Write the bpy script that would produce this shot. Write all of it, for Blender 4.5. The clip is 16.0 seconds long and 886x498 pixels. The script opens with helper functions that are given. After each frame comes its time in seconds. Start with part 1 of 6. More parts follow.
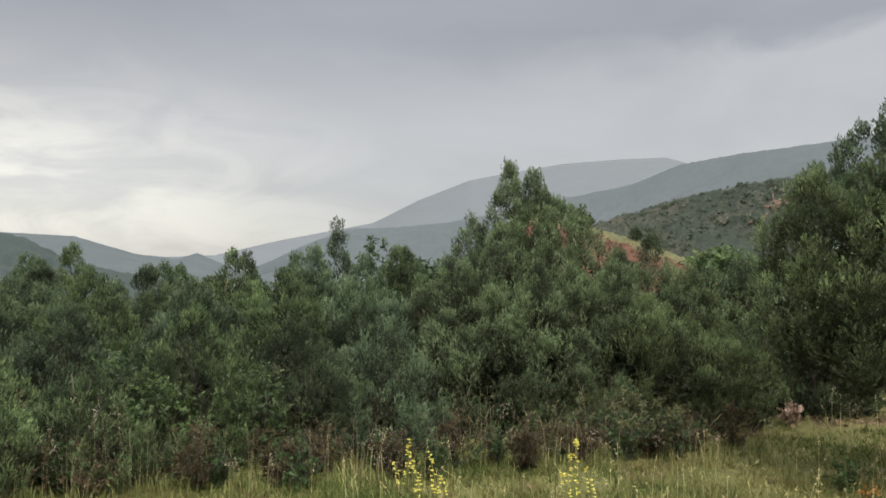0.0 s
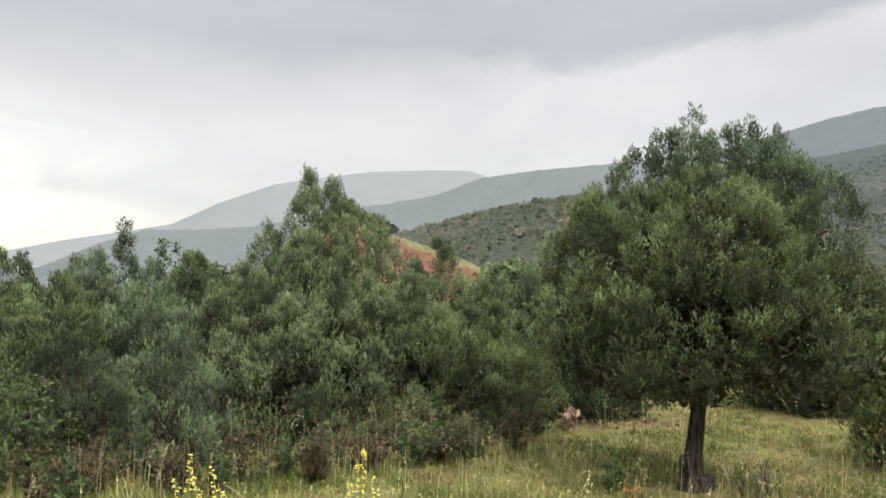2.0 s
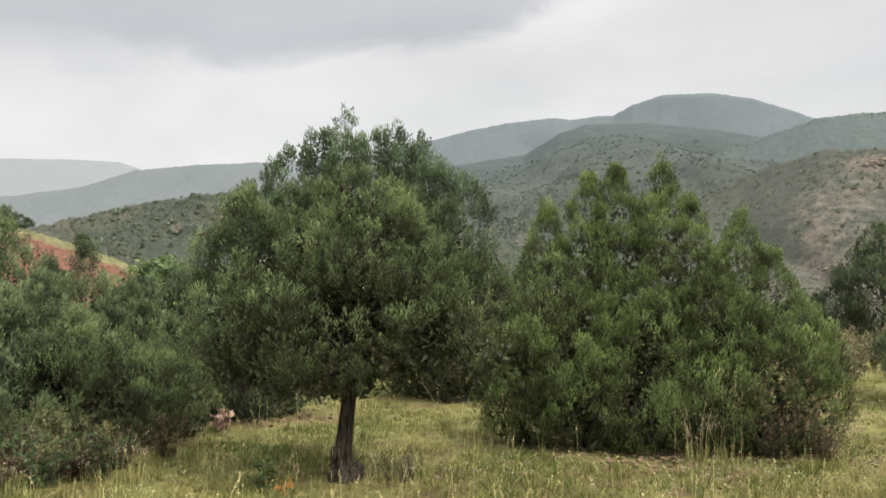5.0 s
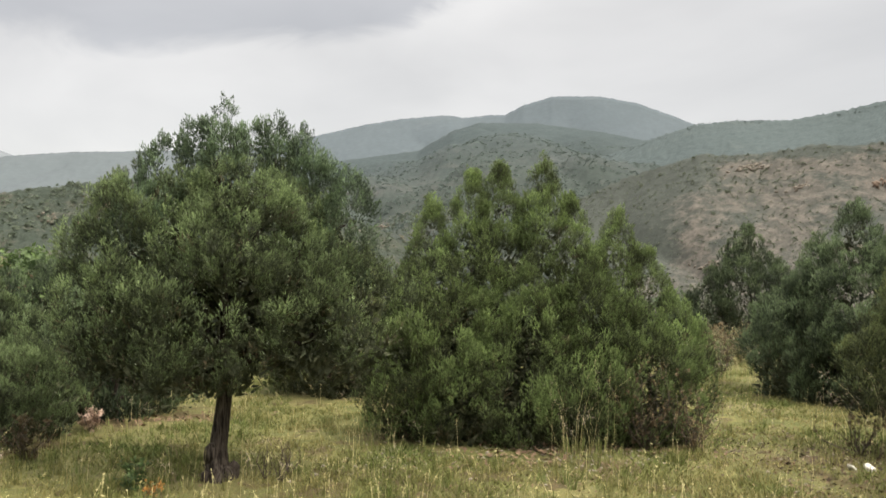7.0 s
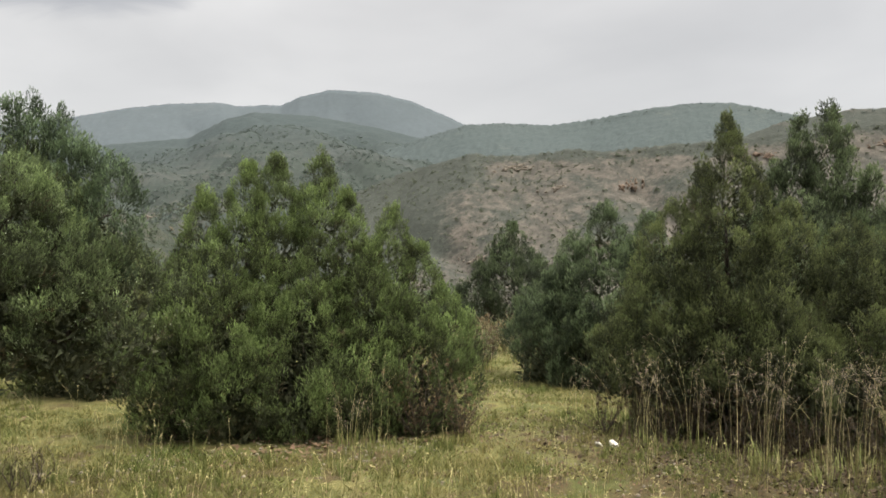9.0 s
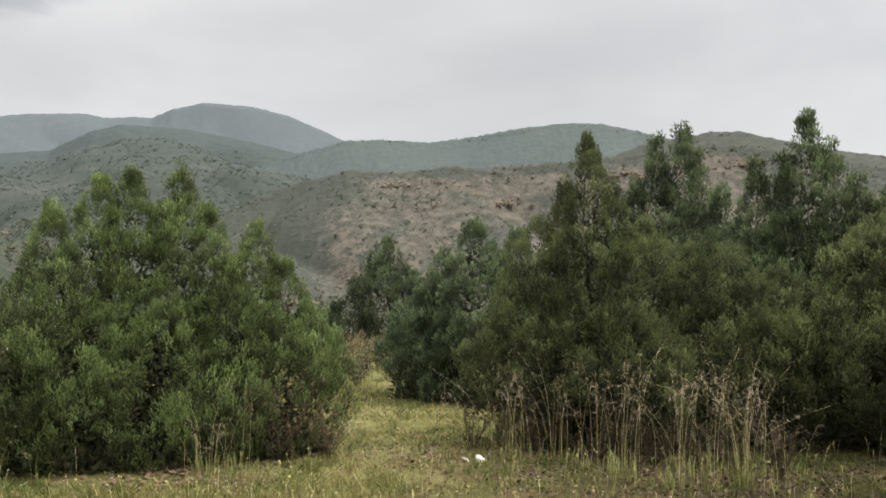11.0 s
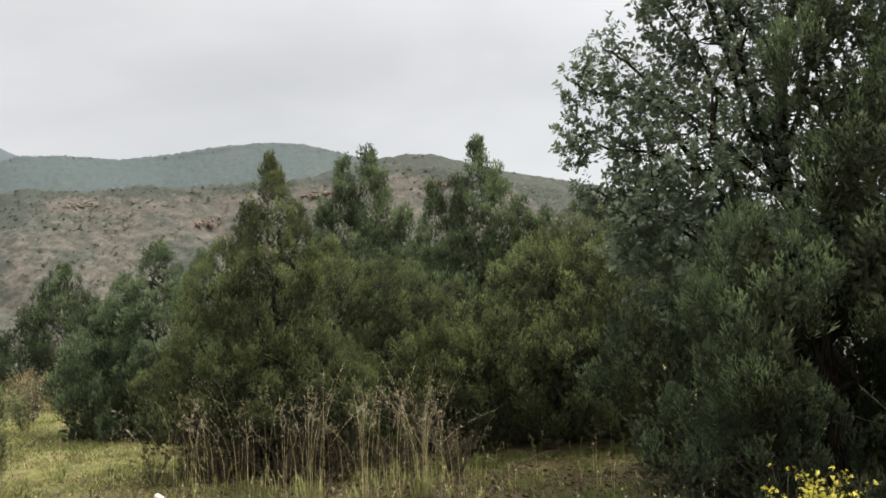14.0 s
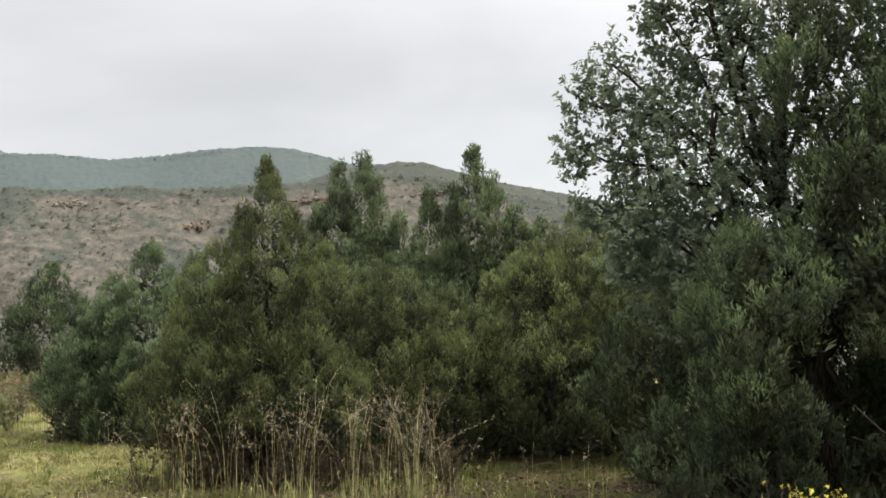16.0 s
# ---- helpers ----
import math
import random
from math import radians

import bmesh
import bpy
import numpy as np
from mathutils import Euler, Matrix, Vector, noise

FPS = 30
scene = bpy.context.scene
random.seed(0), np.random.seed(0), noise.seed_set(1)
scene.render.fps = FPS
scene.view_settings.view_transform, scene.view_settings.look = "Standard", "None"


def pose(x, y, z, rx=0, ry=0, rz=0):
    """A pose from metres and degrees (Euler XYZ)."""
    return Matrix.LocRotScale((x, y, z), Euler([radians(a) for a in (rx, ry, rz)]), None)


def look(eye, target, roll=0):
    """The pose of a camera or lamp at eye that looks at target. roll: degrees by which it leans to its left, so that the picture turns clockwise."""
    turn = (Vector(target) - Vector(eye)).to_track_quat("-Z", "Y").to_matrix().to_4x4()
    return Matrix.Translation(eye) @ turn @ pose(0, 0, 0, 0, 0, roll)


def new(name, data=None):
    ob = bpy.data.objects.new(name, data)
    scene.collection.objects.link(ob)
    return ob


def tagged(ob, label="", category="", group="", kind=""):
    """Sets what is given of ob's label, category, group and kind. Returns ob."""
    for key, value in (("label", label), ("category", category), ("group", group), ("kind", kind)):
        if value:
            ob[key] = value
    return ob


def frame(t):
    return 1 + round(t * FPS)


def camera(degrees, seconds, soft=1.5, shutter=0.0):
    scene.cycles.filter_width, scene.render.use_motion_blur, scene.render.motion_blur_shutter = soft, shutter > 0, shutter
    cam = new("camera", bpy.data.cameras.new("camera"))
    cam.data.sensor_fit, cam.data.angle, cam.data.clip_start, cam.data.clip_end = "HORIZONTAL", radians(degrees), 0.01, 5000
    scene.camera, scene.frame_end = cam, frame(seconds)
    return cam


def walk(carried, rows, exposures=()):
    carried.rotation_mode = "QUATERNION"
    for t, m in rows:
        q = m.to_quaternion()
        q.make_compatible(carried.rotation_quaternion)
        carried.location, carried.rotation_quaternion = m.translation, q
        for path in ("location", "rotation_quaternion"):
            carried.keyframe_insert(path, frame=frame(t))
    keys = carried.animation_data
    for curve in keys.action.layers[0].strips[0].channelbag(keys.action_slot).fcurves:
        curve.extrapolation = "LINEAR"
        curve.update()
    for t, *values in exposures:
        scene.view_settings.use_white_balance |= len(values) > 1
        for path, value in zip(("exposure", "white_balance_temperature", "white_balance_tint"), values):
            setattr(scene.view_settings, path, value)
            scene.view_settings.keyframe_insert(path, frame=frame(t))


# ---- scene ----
cam = camera(56.28, 16.0, soft=1.7)
# seconds, x, y, z, yaw to the left, pitch up, roll
PATH = [
    (0, -0.001, 0.297, 1.576, 3.39, 1.46, 0.35),
    (0.5, 0.014, 0.320, 1.579, -1.03, 1.64, 0.47),
    (1, 0.022, 0.310, 1.579, -4.17, 1.68, 1.43),
    (1.5, 0.039, 0.313, 1.585, -7.44, 1.70, 1.71),
    (2, 0.075, 0.318, 1.596, -10.06, 2.15, 1.38),
    (2.5, 0.098, 0.325, 1.595, -12.65, 2.67, 1.02),
    (3, 0.138, 0.318, 1.593, -16.71, 2.57, 0.37),
    (3.5, 0.163, 0.318, 1.598, -21.33, 2.42, -0.34),
    (4, 0.174, 0.325, 1.593, -25.04, 2.33, -0.57),
    (4.5, 0.135, 0.310, 1.591, -28.66, 2.39, -0.11),
    (5, 0.141, 0.334, 1.588, -33.22, 2.48, 0.83),
    (7.5, 0.233, 0.311, 1.588, -42.96, 2.20, 1.03),
    (8, 0.220, 0.314, 1.586, -46.49, 2.16, 0.87),
    (8.5, 0.191, 0.317, 1.584, -50.57, 2.21, 0.97),
    (9, 0.188, 0.300, 1.589, -56.16, 2.22, 1.31),
    (11.5, 0.326, 0.163, 1.601, -66.83, 3.50, -0.06),
    (12, 0.340, 0.103, 1.605, -70.92, 3.27, -0.82),
    (12.5, 0.360, 0.080, 1.603, -75.38, 3.29, -1.08),
    (13, 0.362, 0.064, 1.604, -77.66, 3.64, -0.92),
    (13.5, 0.372, 0.046, 1.603, -80.43, 4.23, -1.48),
    (14, 0.413, 0.025, 1.612, -84.76, 4.56, -2.23),
    (14.5, 0.412, 0.008, 1.624, -87.86, 5.21, -1.95),
    (15, 0.430, -0.006, 1.630, -89.60, 5.81, -1.14),
    (15.5, 0.429, 0.024, 1.624, -88.55, 5.71, -0.70),
    (16, 0.434, 0.096, 1.616, -85.53, 5.14, -0.83),
]


def aim(x, y, z, yaw, pitch, roll):
    a, b = radians(yaw), radians(pitch)
    ahead = Vector((-math.sin(a) * math.cos(b), math.cos(a) * math.cos(b), math.sin(b)))
    return look((x, y, z), Vector((x, y, z)) + ahead, roll)


# seconds, stops, kelvin, tint
EXPOSURES = [(0, -0.10, 6230, 10), (1, 0.16, 6320, 10), (2, 0.46, 6420, 10), (4, 0.57, 6540, 10), (5, 0.50, 6560, 10), (8, 0.47, 6560, 10), (9.5, 0.38, 6540, 10), (12, 0.40, 6500, 10), (13, 0.43, 6480, 10), (14, 0.47, 6450, 10), (14.7, 0.55, 6430, 10), (16, 0.56, 6450, 10)]
walk(cam, [(r[0], aim(*r[1:])) for r in PATH], EXPOSURES)

# ---------------------------------------------------------------- sky and light
SUN_AZ, SUN_EL = 155.0, 56.0      # degrees to the right of +y, and up

world = bpy.data.worlds.new("overcast_sky")
scene.world = world
world.use_nodes = True


class Graph:
    """Short hand for node graphs."""

    def __init__(self, tree):
        self.tree = tree
        tree.nodes.clear()

    def put(self, kind):
        return self.tree.nodes.new(kind)

    def attribute(self, name):
        n = self.put("ShaderNodeAttribute")
        n.attribute_name = name
        return n.outputs["Fac"]

    def link(self, a, b):
        self.tree.links.new(a, b)

    def feed(self, socket, v):
        if isinstance(v, bpy.types.NodeSocket):
            self.link(v, socket)
        else:
            socket.default_value = v

    def math(self, op, a, b=0.0, c=None, clamp=False):
        n = self.put("ShaderNodeMath")
        n.operation, n.use_clamp = op, clamp
        self.feed(n.inputs[0], a), self.feed(n.inputs[1], b)
        if c is not None:
            self.feed(n.inputs[2], c)
        return n.outputs[0]

    def noise(self, vector, scale, detail=4.0, rough=0.55, distortion=0.0):
        n = self.put("ShaderNodeTexNoise")
        self.link(vector, n.inputs["Vector"])
        n.inputs["Scale"].default_value, n.inputs["Detail"].default_value = scale, detail
        n.inputs["Roughness"].default_value, n.inputs["Distortion"].default_value = rough, distortion
        return n.outputs["Fac"]

    def mix(self, fac, a, b, blend="MIX"):
        n = self.put("ShaderNodeMix")
        n.data_type, n.blend_type = "RGBA", blend
        self.feed(n.inputs["Factor"], fac)
        for s, v in ((n.inputs[6], a), (n.inputs[7], b)):
            self.feed(s, (*v, 1) if isinstance(v, tuple) and len(v) == 3 else v)
        return n.outputs[2]

    def step(self, v, lo, hi, a=0.0, b=1.0):
        n = self.put("ShaderNodeMapRange")
        n.interpolation_type = "SMOOTHSTEP"
        self.feed(n.inputs[0], v), self.feed(n.inputs[1], lo), self.feed(n.inputs[2], hi)
        self.feed(n.inputs[3], a), self.feed(n.inputs[4], b)
        return n.outputs[0]


g = Graph(world.node_tree)
way = g.put("ShaderNodeTexCoord").outputs["Generated"]
parts_xyz = g.put("ShaderNodeSeparateXYZ")
g.link(way, parts_xyz.inputs[0])
wx, wy, wz = parts_xyz.outputs
el = g.math("MULTIPLY", g.math("ARCSINE", wz), 57.2958)
az = g.math("MULTIPLY", g.math("ARCTAN2", wx, wy), 57.2958)
stretch = g.put("ShaderNodeMapping")
stretch.inputs["Scale"].default_value = (1.0, 1.0, 2.6)
g.link(way, stretch.inputs[0])
flow = stretch.outputs[0]
big = g.noise(flow, 2.2, 5.0, 0.5, 0.6)
fine = g.noise(flow, 6.0, 5.0, 0.55, 0.8)
streak = g.noise(flow, 3.4, 3.0, 0.5, 0.3)
# the base of the dark cloud bank climbs to the right and leaves the sky's lower part there
past = g.math("MAXIMUM", g.math("SUBTRACT", az, 31.0), 0.0)
edge = g.math("ADD", g.math("MULTIPLY_ADD", az, 0.075, 13.3), g.math("MULTIPLY", g.math("MULTIPLY", past, past), 0.03))
soft_edge = g.math("MULTIPLY_ADD", g.math("MAXIMUM", g.math("SUBTRACT", 22.0, az), 0.0), 0.10, 0.9)
lift = g.math("ADD", g.math("MULTIPLY", g.math("SUBTRACT", fine, 0.5), 5.0), g.math("MULTIPLY", g.math("SUBTRACT", big, 0.5), 5.0))
above = g.math("DIVIDE", g.math("SUBTRACT", g.math("ADD", el, lift), edge), soft_edge)
bank = g.math("MULTIPLY", g.step(above, -1.0, 1.3), g.step(el, 24.0, 46.0, 1.0, 0.0))
bank = g.math("MULTIPLY", bank, g.step(az, 38.0, 58.0, 1.0, 0.0))
height = g.step(el, 16.0, 70.0, 0.0, 1.0)
veil = g.mix(height, (0.535, 0.52, 0.497), (3.3, 3.2, 3.05))
veil = g.mix(1.0, veil, g.mix(g.step(az, -5.0, 38.0), (0.965, 0.955, 0.95), (1.0, 1.0, 1.0)), "MULTIPLY")
mottle = g.math("ADD", g.math("MULTIPLY", g.math("SUBTRACT", big, 0.5), 0.5), 1.0)
mottle = g.math("ADD", mottle, g.math("MULTIPLY", g.math("SUBTRACT", streak, 0.5), 0.22))
veil = g.mix(1.0, veil, g.math("MULTIPLY", mottle, g.math("MULTIPLY", g.step(az, 45.0, 75.0, 1.0, 0.83), g.step(az, 72.0, 100.0, 1.0, 1.22))), "MULTIPLY")
dark = g.mix(1.0, veil, (0.69, 0.70, 0.725), "MULTIPLY")
cloud = g.mix(bank, veil, dark)
# the brighter gap low in the sky where the sun stands behind the clouds
da = g.math("DIVIDE", g.math("ADD", az, 34.0), 19.0)
de = g.math("DIVIDE", g.math("SUBTRACT", el, 4.5), 6.5)
near_sun = g.math("POWER", 2.718, g.math("MULTIPLY", g.math("ADD", g.math("MULTIPLY", da, da), g.math("MULTIPLY", de, de)), -1.0))
glow = g.math("MULTIPLY", near_sun, g.step(fine, 0.35, 0.65, 0.35, 1.0))
cloud = g.mix(glow, cloud, (1.05, 0.97, 0.82))
sky = g.put("ShaderNodeTexSky")
sky.sky_type, sky.sun_disc, sky.sun_elevation, sky.sun_rotation = "NISHITA", False, radians(SUN_EL), radians(SUN_AZ)
both = g.put("ShaderNodeMix")
both.data_type, both.blend_type = "RGBA", "ADD"
both.inputs["Factor"].default_value = 0.02
g.link(cloud, both.inputs[6]), g.link(sky.outputs[0], both.inputs[7])
back = g.put("ShaderNodeBackground")
back.inputs["Strength"].default_value = 1.0
g.link(both.outputs[2], back.inputs[0])
g.link(back.outputs[0], g.put("ShaderNodeOutputWorld").inputs[0])

lamp = bpy.data.lights.new("veiled_sun", "SUN")
lamp.energy, lamp.angle, lamp.color = 3.7, radians(30), (1.0, 0.93, 0.80)
sun = new("veiled_sun", lamp)
sun_dir = Vector((math.sin(radians(SUN_AZ)) * math.cos(radians(SUN_EL)), math.cos(radians(SUN_AZ)) * math.cos(radians(SUN_EL)), math.sin(radians(SUN_EL))))
sun.matrix_world = look(sun_dir * 60, (0, 0, 0))

# ---------------------------------------------------------------- materials


def material(name):
    m = bpy.data.materials.new(name)
    m.use_nodes = True
    return m, Graph(m.node_tree)


def finish(g, colour, rough=0.8, bump=None, depth=0.02, spec=0.3, translucent=0.0):
    p = g.put("ShaderNodeBsdfPrincipled")
    g.feed(p.inputs["Base Color"], colour)
    g.feed(p.inputs["Roughness"], rough)
    p.inputs["Specular IOR Level"].default_value = spec
    if bump is not None:
        b = g.put("ShaderNodeBump")
        b.inputs["Strength"].default_value, b.inputs["Distance"].default_value = 0.8, depth
        g.link(bump, b.inputs["Height"]), g.link(b.outputs[0], p.inputs["Normal"])
    out = p.outputs[0]
    if translucent:
        tr, mx = g.put("ShaderNodeBsdfTranslucent"), g.put("ShaderNodeMixShader")
        g.feed(tr.inputs[0], colour)
        mx.inputs[0].default_value = translucent
        g.link(out, mx.inputs[1]), g.link(tr.outputs[0], mx.inputs[2])
        out = mx.outputs[0]
    g.link(out, g.put("ShaderNodeOutputMaterial").inputs[0])


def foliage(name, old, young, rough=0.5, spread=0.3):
    """Leaves: dark older growth inside, pale younger tips, both also painting inner shade and lit tips; patches of
    both, and each leaf a little its own.
    """
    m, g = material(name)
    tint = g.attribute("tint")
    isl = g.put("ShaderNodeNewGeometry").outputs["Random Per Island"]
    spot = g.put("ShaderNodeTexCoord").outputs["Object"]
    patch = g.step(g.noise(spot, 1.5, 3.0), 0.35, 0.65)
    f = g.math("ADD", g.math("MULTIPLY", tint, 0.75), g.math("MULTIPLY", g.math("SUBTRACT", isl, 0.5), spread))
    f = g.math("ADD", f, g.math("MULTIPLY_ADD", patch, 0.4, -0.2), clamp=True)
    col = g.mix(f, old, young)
    brown = g.step(g.noise(spot, 3.3, 2.0), 0.60, 0.74, 0.0, 0.16)
    col = g.mix(brown, col, (0.10, 0.085, 0.045))
    own = g.put("ShaderNodeObjectInfo").outputs["Random"]
    col = g.mix(1.0, col, g.math("MULTIPLY_ADD", own, 0.5, 0.78), "MULTIPLY")
    speck = g.step(g.noise(spot, 70.0, 2.0, 0.6), 0.3, 0.7, 0.62, 1.4)
    col = g.mix(1.0, col, speck, "MULTIPLY")
    finish(g, col, rough, spec=0.2, translucent=0.4)
    return m


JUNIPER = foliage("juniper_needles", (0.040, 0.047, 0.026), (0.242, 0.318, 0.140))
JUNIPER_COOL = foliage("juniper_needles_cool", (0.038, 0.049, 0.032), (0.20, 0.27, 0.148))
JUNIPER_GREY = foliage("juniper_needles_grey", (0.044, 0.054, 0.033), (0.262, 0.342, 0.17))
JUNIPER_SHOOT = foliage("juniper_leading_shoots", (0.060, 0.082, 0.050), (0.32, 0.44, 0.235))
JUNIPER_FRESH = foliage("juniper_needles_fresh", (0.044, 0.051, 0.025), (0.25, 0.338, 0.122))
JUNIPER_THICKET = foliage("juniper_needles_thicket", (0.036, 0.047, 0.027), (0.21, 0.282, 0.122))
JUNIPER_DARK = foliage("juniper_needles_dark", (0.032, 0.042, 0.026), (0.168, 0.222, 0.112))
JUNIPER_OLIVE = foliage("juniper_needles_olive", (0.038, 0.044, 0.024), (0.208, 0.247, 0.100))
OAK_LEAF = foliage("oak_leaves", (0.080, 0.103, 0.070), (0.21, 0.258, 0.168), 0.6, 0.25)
BROAD_LEAF = foliage("broad_leaves", (0.035, 0.058, 0.022), (0.13, 0.19, 0.062), 0.45)
BROAD_DARK = foliage("broad_leaves_dark", (0.024, 0.042, 0.018), (0.085, 0.13, 0.05), 0.45)
DRY_LEAF = foliage("dry_leaves", (0.09, 0.065, 0.04), (0.26, 0.20, 0.11), 0.7)


def plain(name, a, b, scale, rough=0.8, depth=0.01, spec=0.25, island=0.0, translucent=0.0):
    m, g = material(name)
    spot = g.put("ShaderNodeTexCoord").outputs["Object"]
    n1, n2 = g.noise(spot, scale, 5.0, 0.6), g.noise(spot, scale * 7, 4.0, 0.6)
    f = g.step(g.math("ADD", g.math("MULTIPLY", n1, 0.65), g.math("MULTIPLY", n2, 0.35)), 0.35, 0.65)
    if island:
        isl = g.put("ShaderNodeNewGeometry").outputs["Random Per Island"]
        f = g.math("ADD", g.math("MULTIPLY", f, 1 - island), g.math("MULTIPLY", isl, island))
    finish(g, g.mix(f, a, b), rough, n2, depth, spec, translucent)
    return m


DEAD_SHOOT = plain("dried_shoots", (0.055, 0.044, 0.027), (0.155, 0.125, 0.075), 3.0, 0.9, 0.002, 0.15, 0.7)
FERN_LEAF = foliage("ferny_leaves", (0.050, 0.056, 0.024), (0.19, 0.20, 0.085), 0.5)
# old needles inside the crowns, with the crown's shade in their colour
INNER_SHADED = plain("shaded_inner_needles", (0.034, 0.041, 0.024), (0.085, 0.09, 0.05), 14.0, 0.95, 0.03, 0.1)


def bark_material(name, ridge, stain):
    m, g = material(name)
    grain = g.put("ShaderNodeMapping")
    grain.inputs["Scale"].default_value = (1.0, 1.0, 0.12)
    g.link(g.put("ShaderNodeTexCoord").outputs["Object"], grain.inputs[0])
    strips, rough_n = g.noise(grain.outputs[0], 55.0, 4.0, 0.6), g.noise(grain.outputs[0], 14.0, 4.0)
    col = g.mix(g.step(strips, 0.38, 0.64), (0.016, 0.012, 0.010), ridge)
    col = g.mix(g.step(rough_n, 0.42, 0.68, 0.0, 0.6), col, stain)
    finish(g, col, 0.95, strips, 0.03, 0.15)
    return m


BARK = bark_material("dark_bark", (0.075, 0.062, 0.050), (0.036, 0.027, 0.021))
GNARLED_BARK = bark_material("fissured_juniper_bark", (0.098, 0.082, 0.066), (0.042, 0.031, 0.024))
TWIG = plain("grey_twigs", (0.045, 0.036, 0.028), (0.13, 0.105, 0.08), 12.0, 0.9, 0.005)
STRAW = plain("dry_straw", (0.36, 0.315, 0.13), (0.74, 0.66, 0.35), 3.0, 0.7, 0.001, 0.3, 0.6)
STRAW_DULL = plain("dull_straw", (0.19, 0.155, 0.08), (0.44, 0.37, 0.21), 3.0, 0.7, 0.001, 0.3, 0.6)
STRAW_GREEN = plain("green_straw", (0.11, 0.14, 0.035), (0.30, 0.31, 0.11), 3.0, 0.7, 0.001, 0.3, 0.6)
SEED = plain("seed_heads", (0.28, 0.21, 0.155), (0.66, 0.56, 0.44), 5.0, 0.7, 0.001, 0.3, 0.7)
YELLOW = plain("yellow_petals", (0.62, 0.55, 0.05), (0.80, 0.74, 0.16), 20.0, 0.6, 0.001, 0.3, 0.6)
PINK_DRY = plain("withered_pink_heads", (0.27, 0.175, 0.12), (0.54, 0.41, 0.33), 14.0, 0.8, 0.001, 0.2, 0.7)
ORANGE_LEAF = plain("withered_orange_leaves", (0.36, 0.15, 0.04), (0.52, 0.30, 0.08), 10.0, 0.7, 0.001, 0.2, 0.5)
BERRY = plain("pale_berry_glints", (0.22, 0.27, 0.16), (0.46, 0.50, 0.36), 30.0, 0.5, 0.0005, 0.4, 0.6)
WHITE_STONE = plain("white_stone", (0.52, 0.49, 0.42), (0.78, 0.75, 0.66), 9.0, 0.7, 0.006)
GREY_STONE = plain("grey_stone", (0.13, 0.11, 0.085), (0.34, 0.30, 0.24), 12.0, 0.85, 0.006, 0.2, 0.4)
OAK_LITTER = plain("shaded_oak_leaves", (0.026, 0.019, 0.012), (0.085, 0.062, 0.038), 8.0, 0.9, 0.002, 0.2, 0.7)
LITTER = plain("leaf_litter", (0.085, 0.055, 0.035), (0.23, 0.155, 0.10), 8.0, 0.9, 0.003, 0.2, 0.6)


def ground_material():
    m, g = material("meadow_ground")
    spot = g.put("ShaderNodeTexCoord").outputs["Object"]
    wide, mid, fine_n = g.noise(spot, 0.45, 4.0), g.noise(spot, 2.2, 5.0, 0.6), g.noise(spot, 30.0, 5.0, 0.65)
    turf = g.mix(g.step(mid, 0.38, 0.62), (0.080, 0.087, 0.027), (0.170, 0.157, 0.056))
    turf = g.mix(g.step(wide, 0.42, 0.6, 0.0, 0.6), turf, (0.165, 0.145, 0.062))
    soil = g.mix(fine_n, (0.040, 0.028, 0.014), (0.105, 0.074, 0.038))
    worn_shaded = g.math("MULTIPLY", g.attribute("tint"), 0.09)
    bare = g.step(g.math("ADD", worn_shaded, g.math("ADD", g.math("MULTIPLY", mid, 0.6), g.math("MULTIPLY", g.noise(spot, 0.8, 3.0), 0.4))), 0.515, 0.59, 0.0, 0.88)
    col = g.mix(bare, turf, soil)
    # crevices between clods darkened in colour, as shade would
    col = g.mix(g.step(fine_n, 0.32, 0.62, 0.55, 0.0), col, (0.042, 0.044, 0.018))
    finish(g, col, 0.95, fine_n, 0.03, 0.15)
    return m


GROUND = ground_material()


def hill_material(name, wood, open_land, soil, scale, wood_share, relief=2.0, cover=False, hazed_woods=None, mottle=1.0):
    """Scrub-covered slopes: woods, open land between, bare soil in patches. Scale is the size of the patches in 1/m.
    A second wood colour, where given, takes over high on the slope, with distance haze painted in."""
    m, g = material(name)
    spot = g.put("ShaderNodeTexCoord").outputs["Object"]
    a, b, c = g.noise(spot, scale, 6.0, 0.6, 0.4), g.noise(spot, scale * 6, 5.0, 0.65), g.noise(spot, scale * 22, 3.0, 0.6)
    mixed = g.math("ADD", g.math("MULTIPLY", a, 0.55), g.math("ADD", g.math("MULTIPLY", b, 0.3), g.math("MULTIPLY", c, 0.15)))
    land = g.mix(g.step(b, 0.38, 0.66), open_land, soil)
    shade = g.math("MULTIPLY_ADD", c, 0.7 * mottle, g.math("MULTIPLY_ADD", b, 0.6 * mottle, 1.0 - 0.65 * mottle))
    if cover:
        mixed = g.math("SUBTRACT", mixed, g.attribute("tint"))
    col = g.mix(g.step(mixed, wood_share - 0.08, wood_share + 0.08, 1.0, 0.0), land, wood)
    if hazed_woods:
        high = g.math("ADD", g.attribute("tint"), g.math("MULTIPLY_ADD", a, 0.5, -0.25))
        col = g.mix(g.step(high, 0.1, 0.75, 0.0, 0.95), col, hazed_woods)
    col = g.mix(1.0, col, shade, "MULTIPLY")
    finish(g, col, 0.95, b, relief, 0.1)
    return m


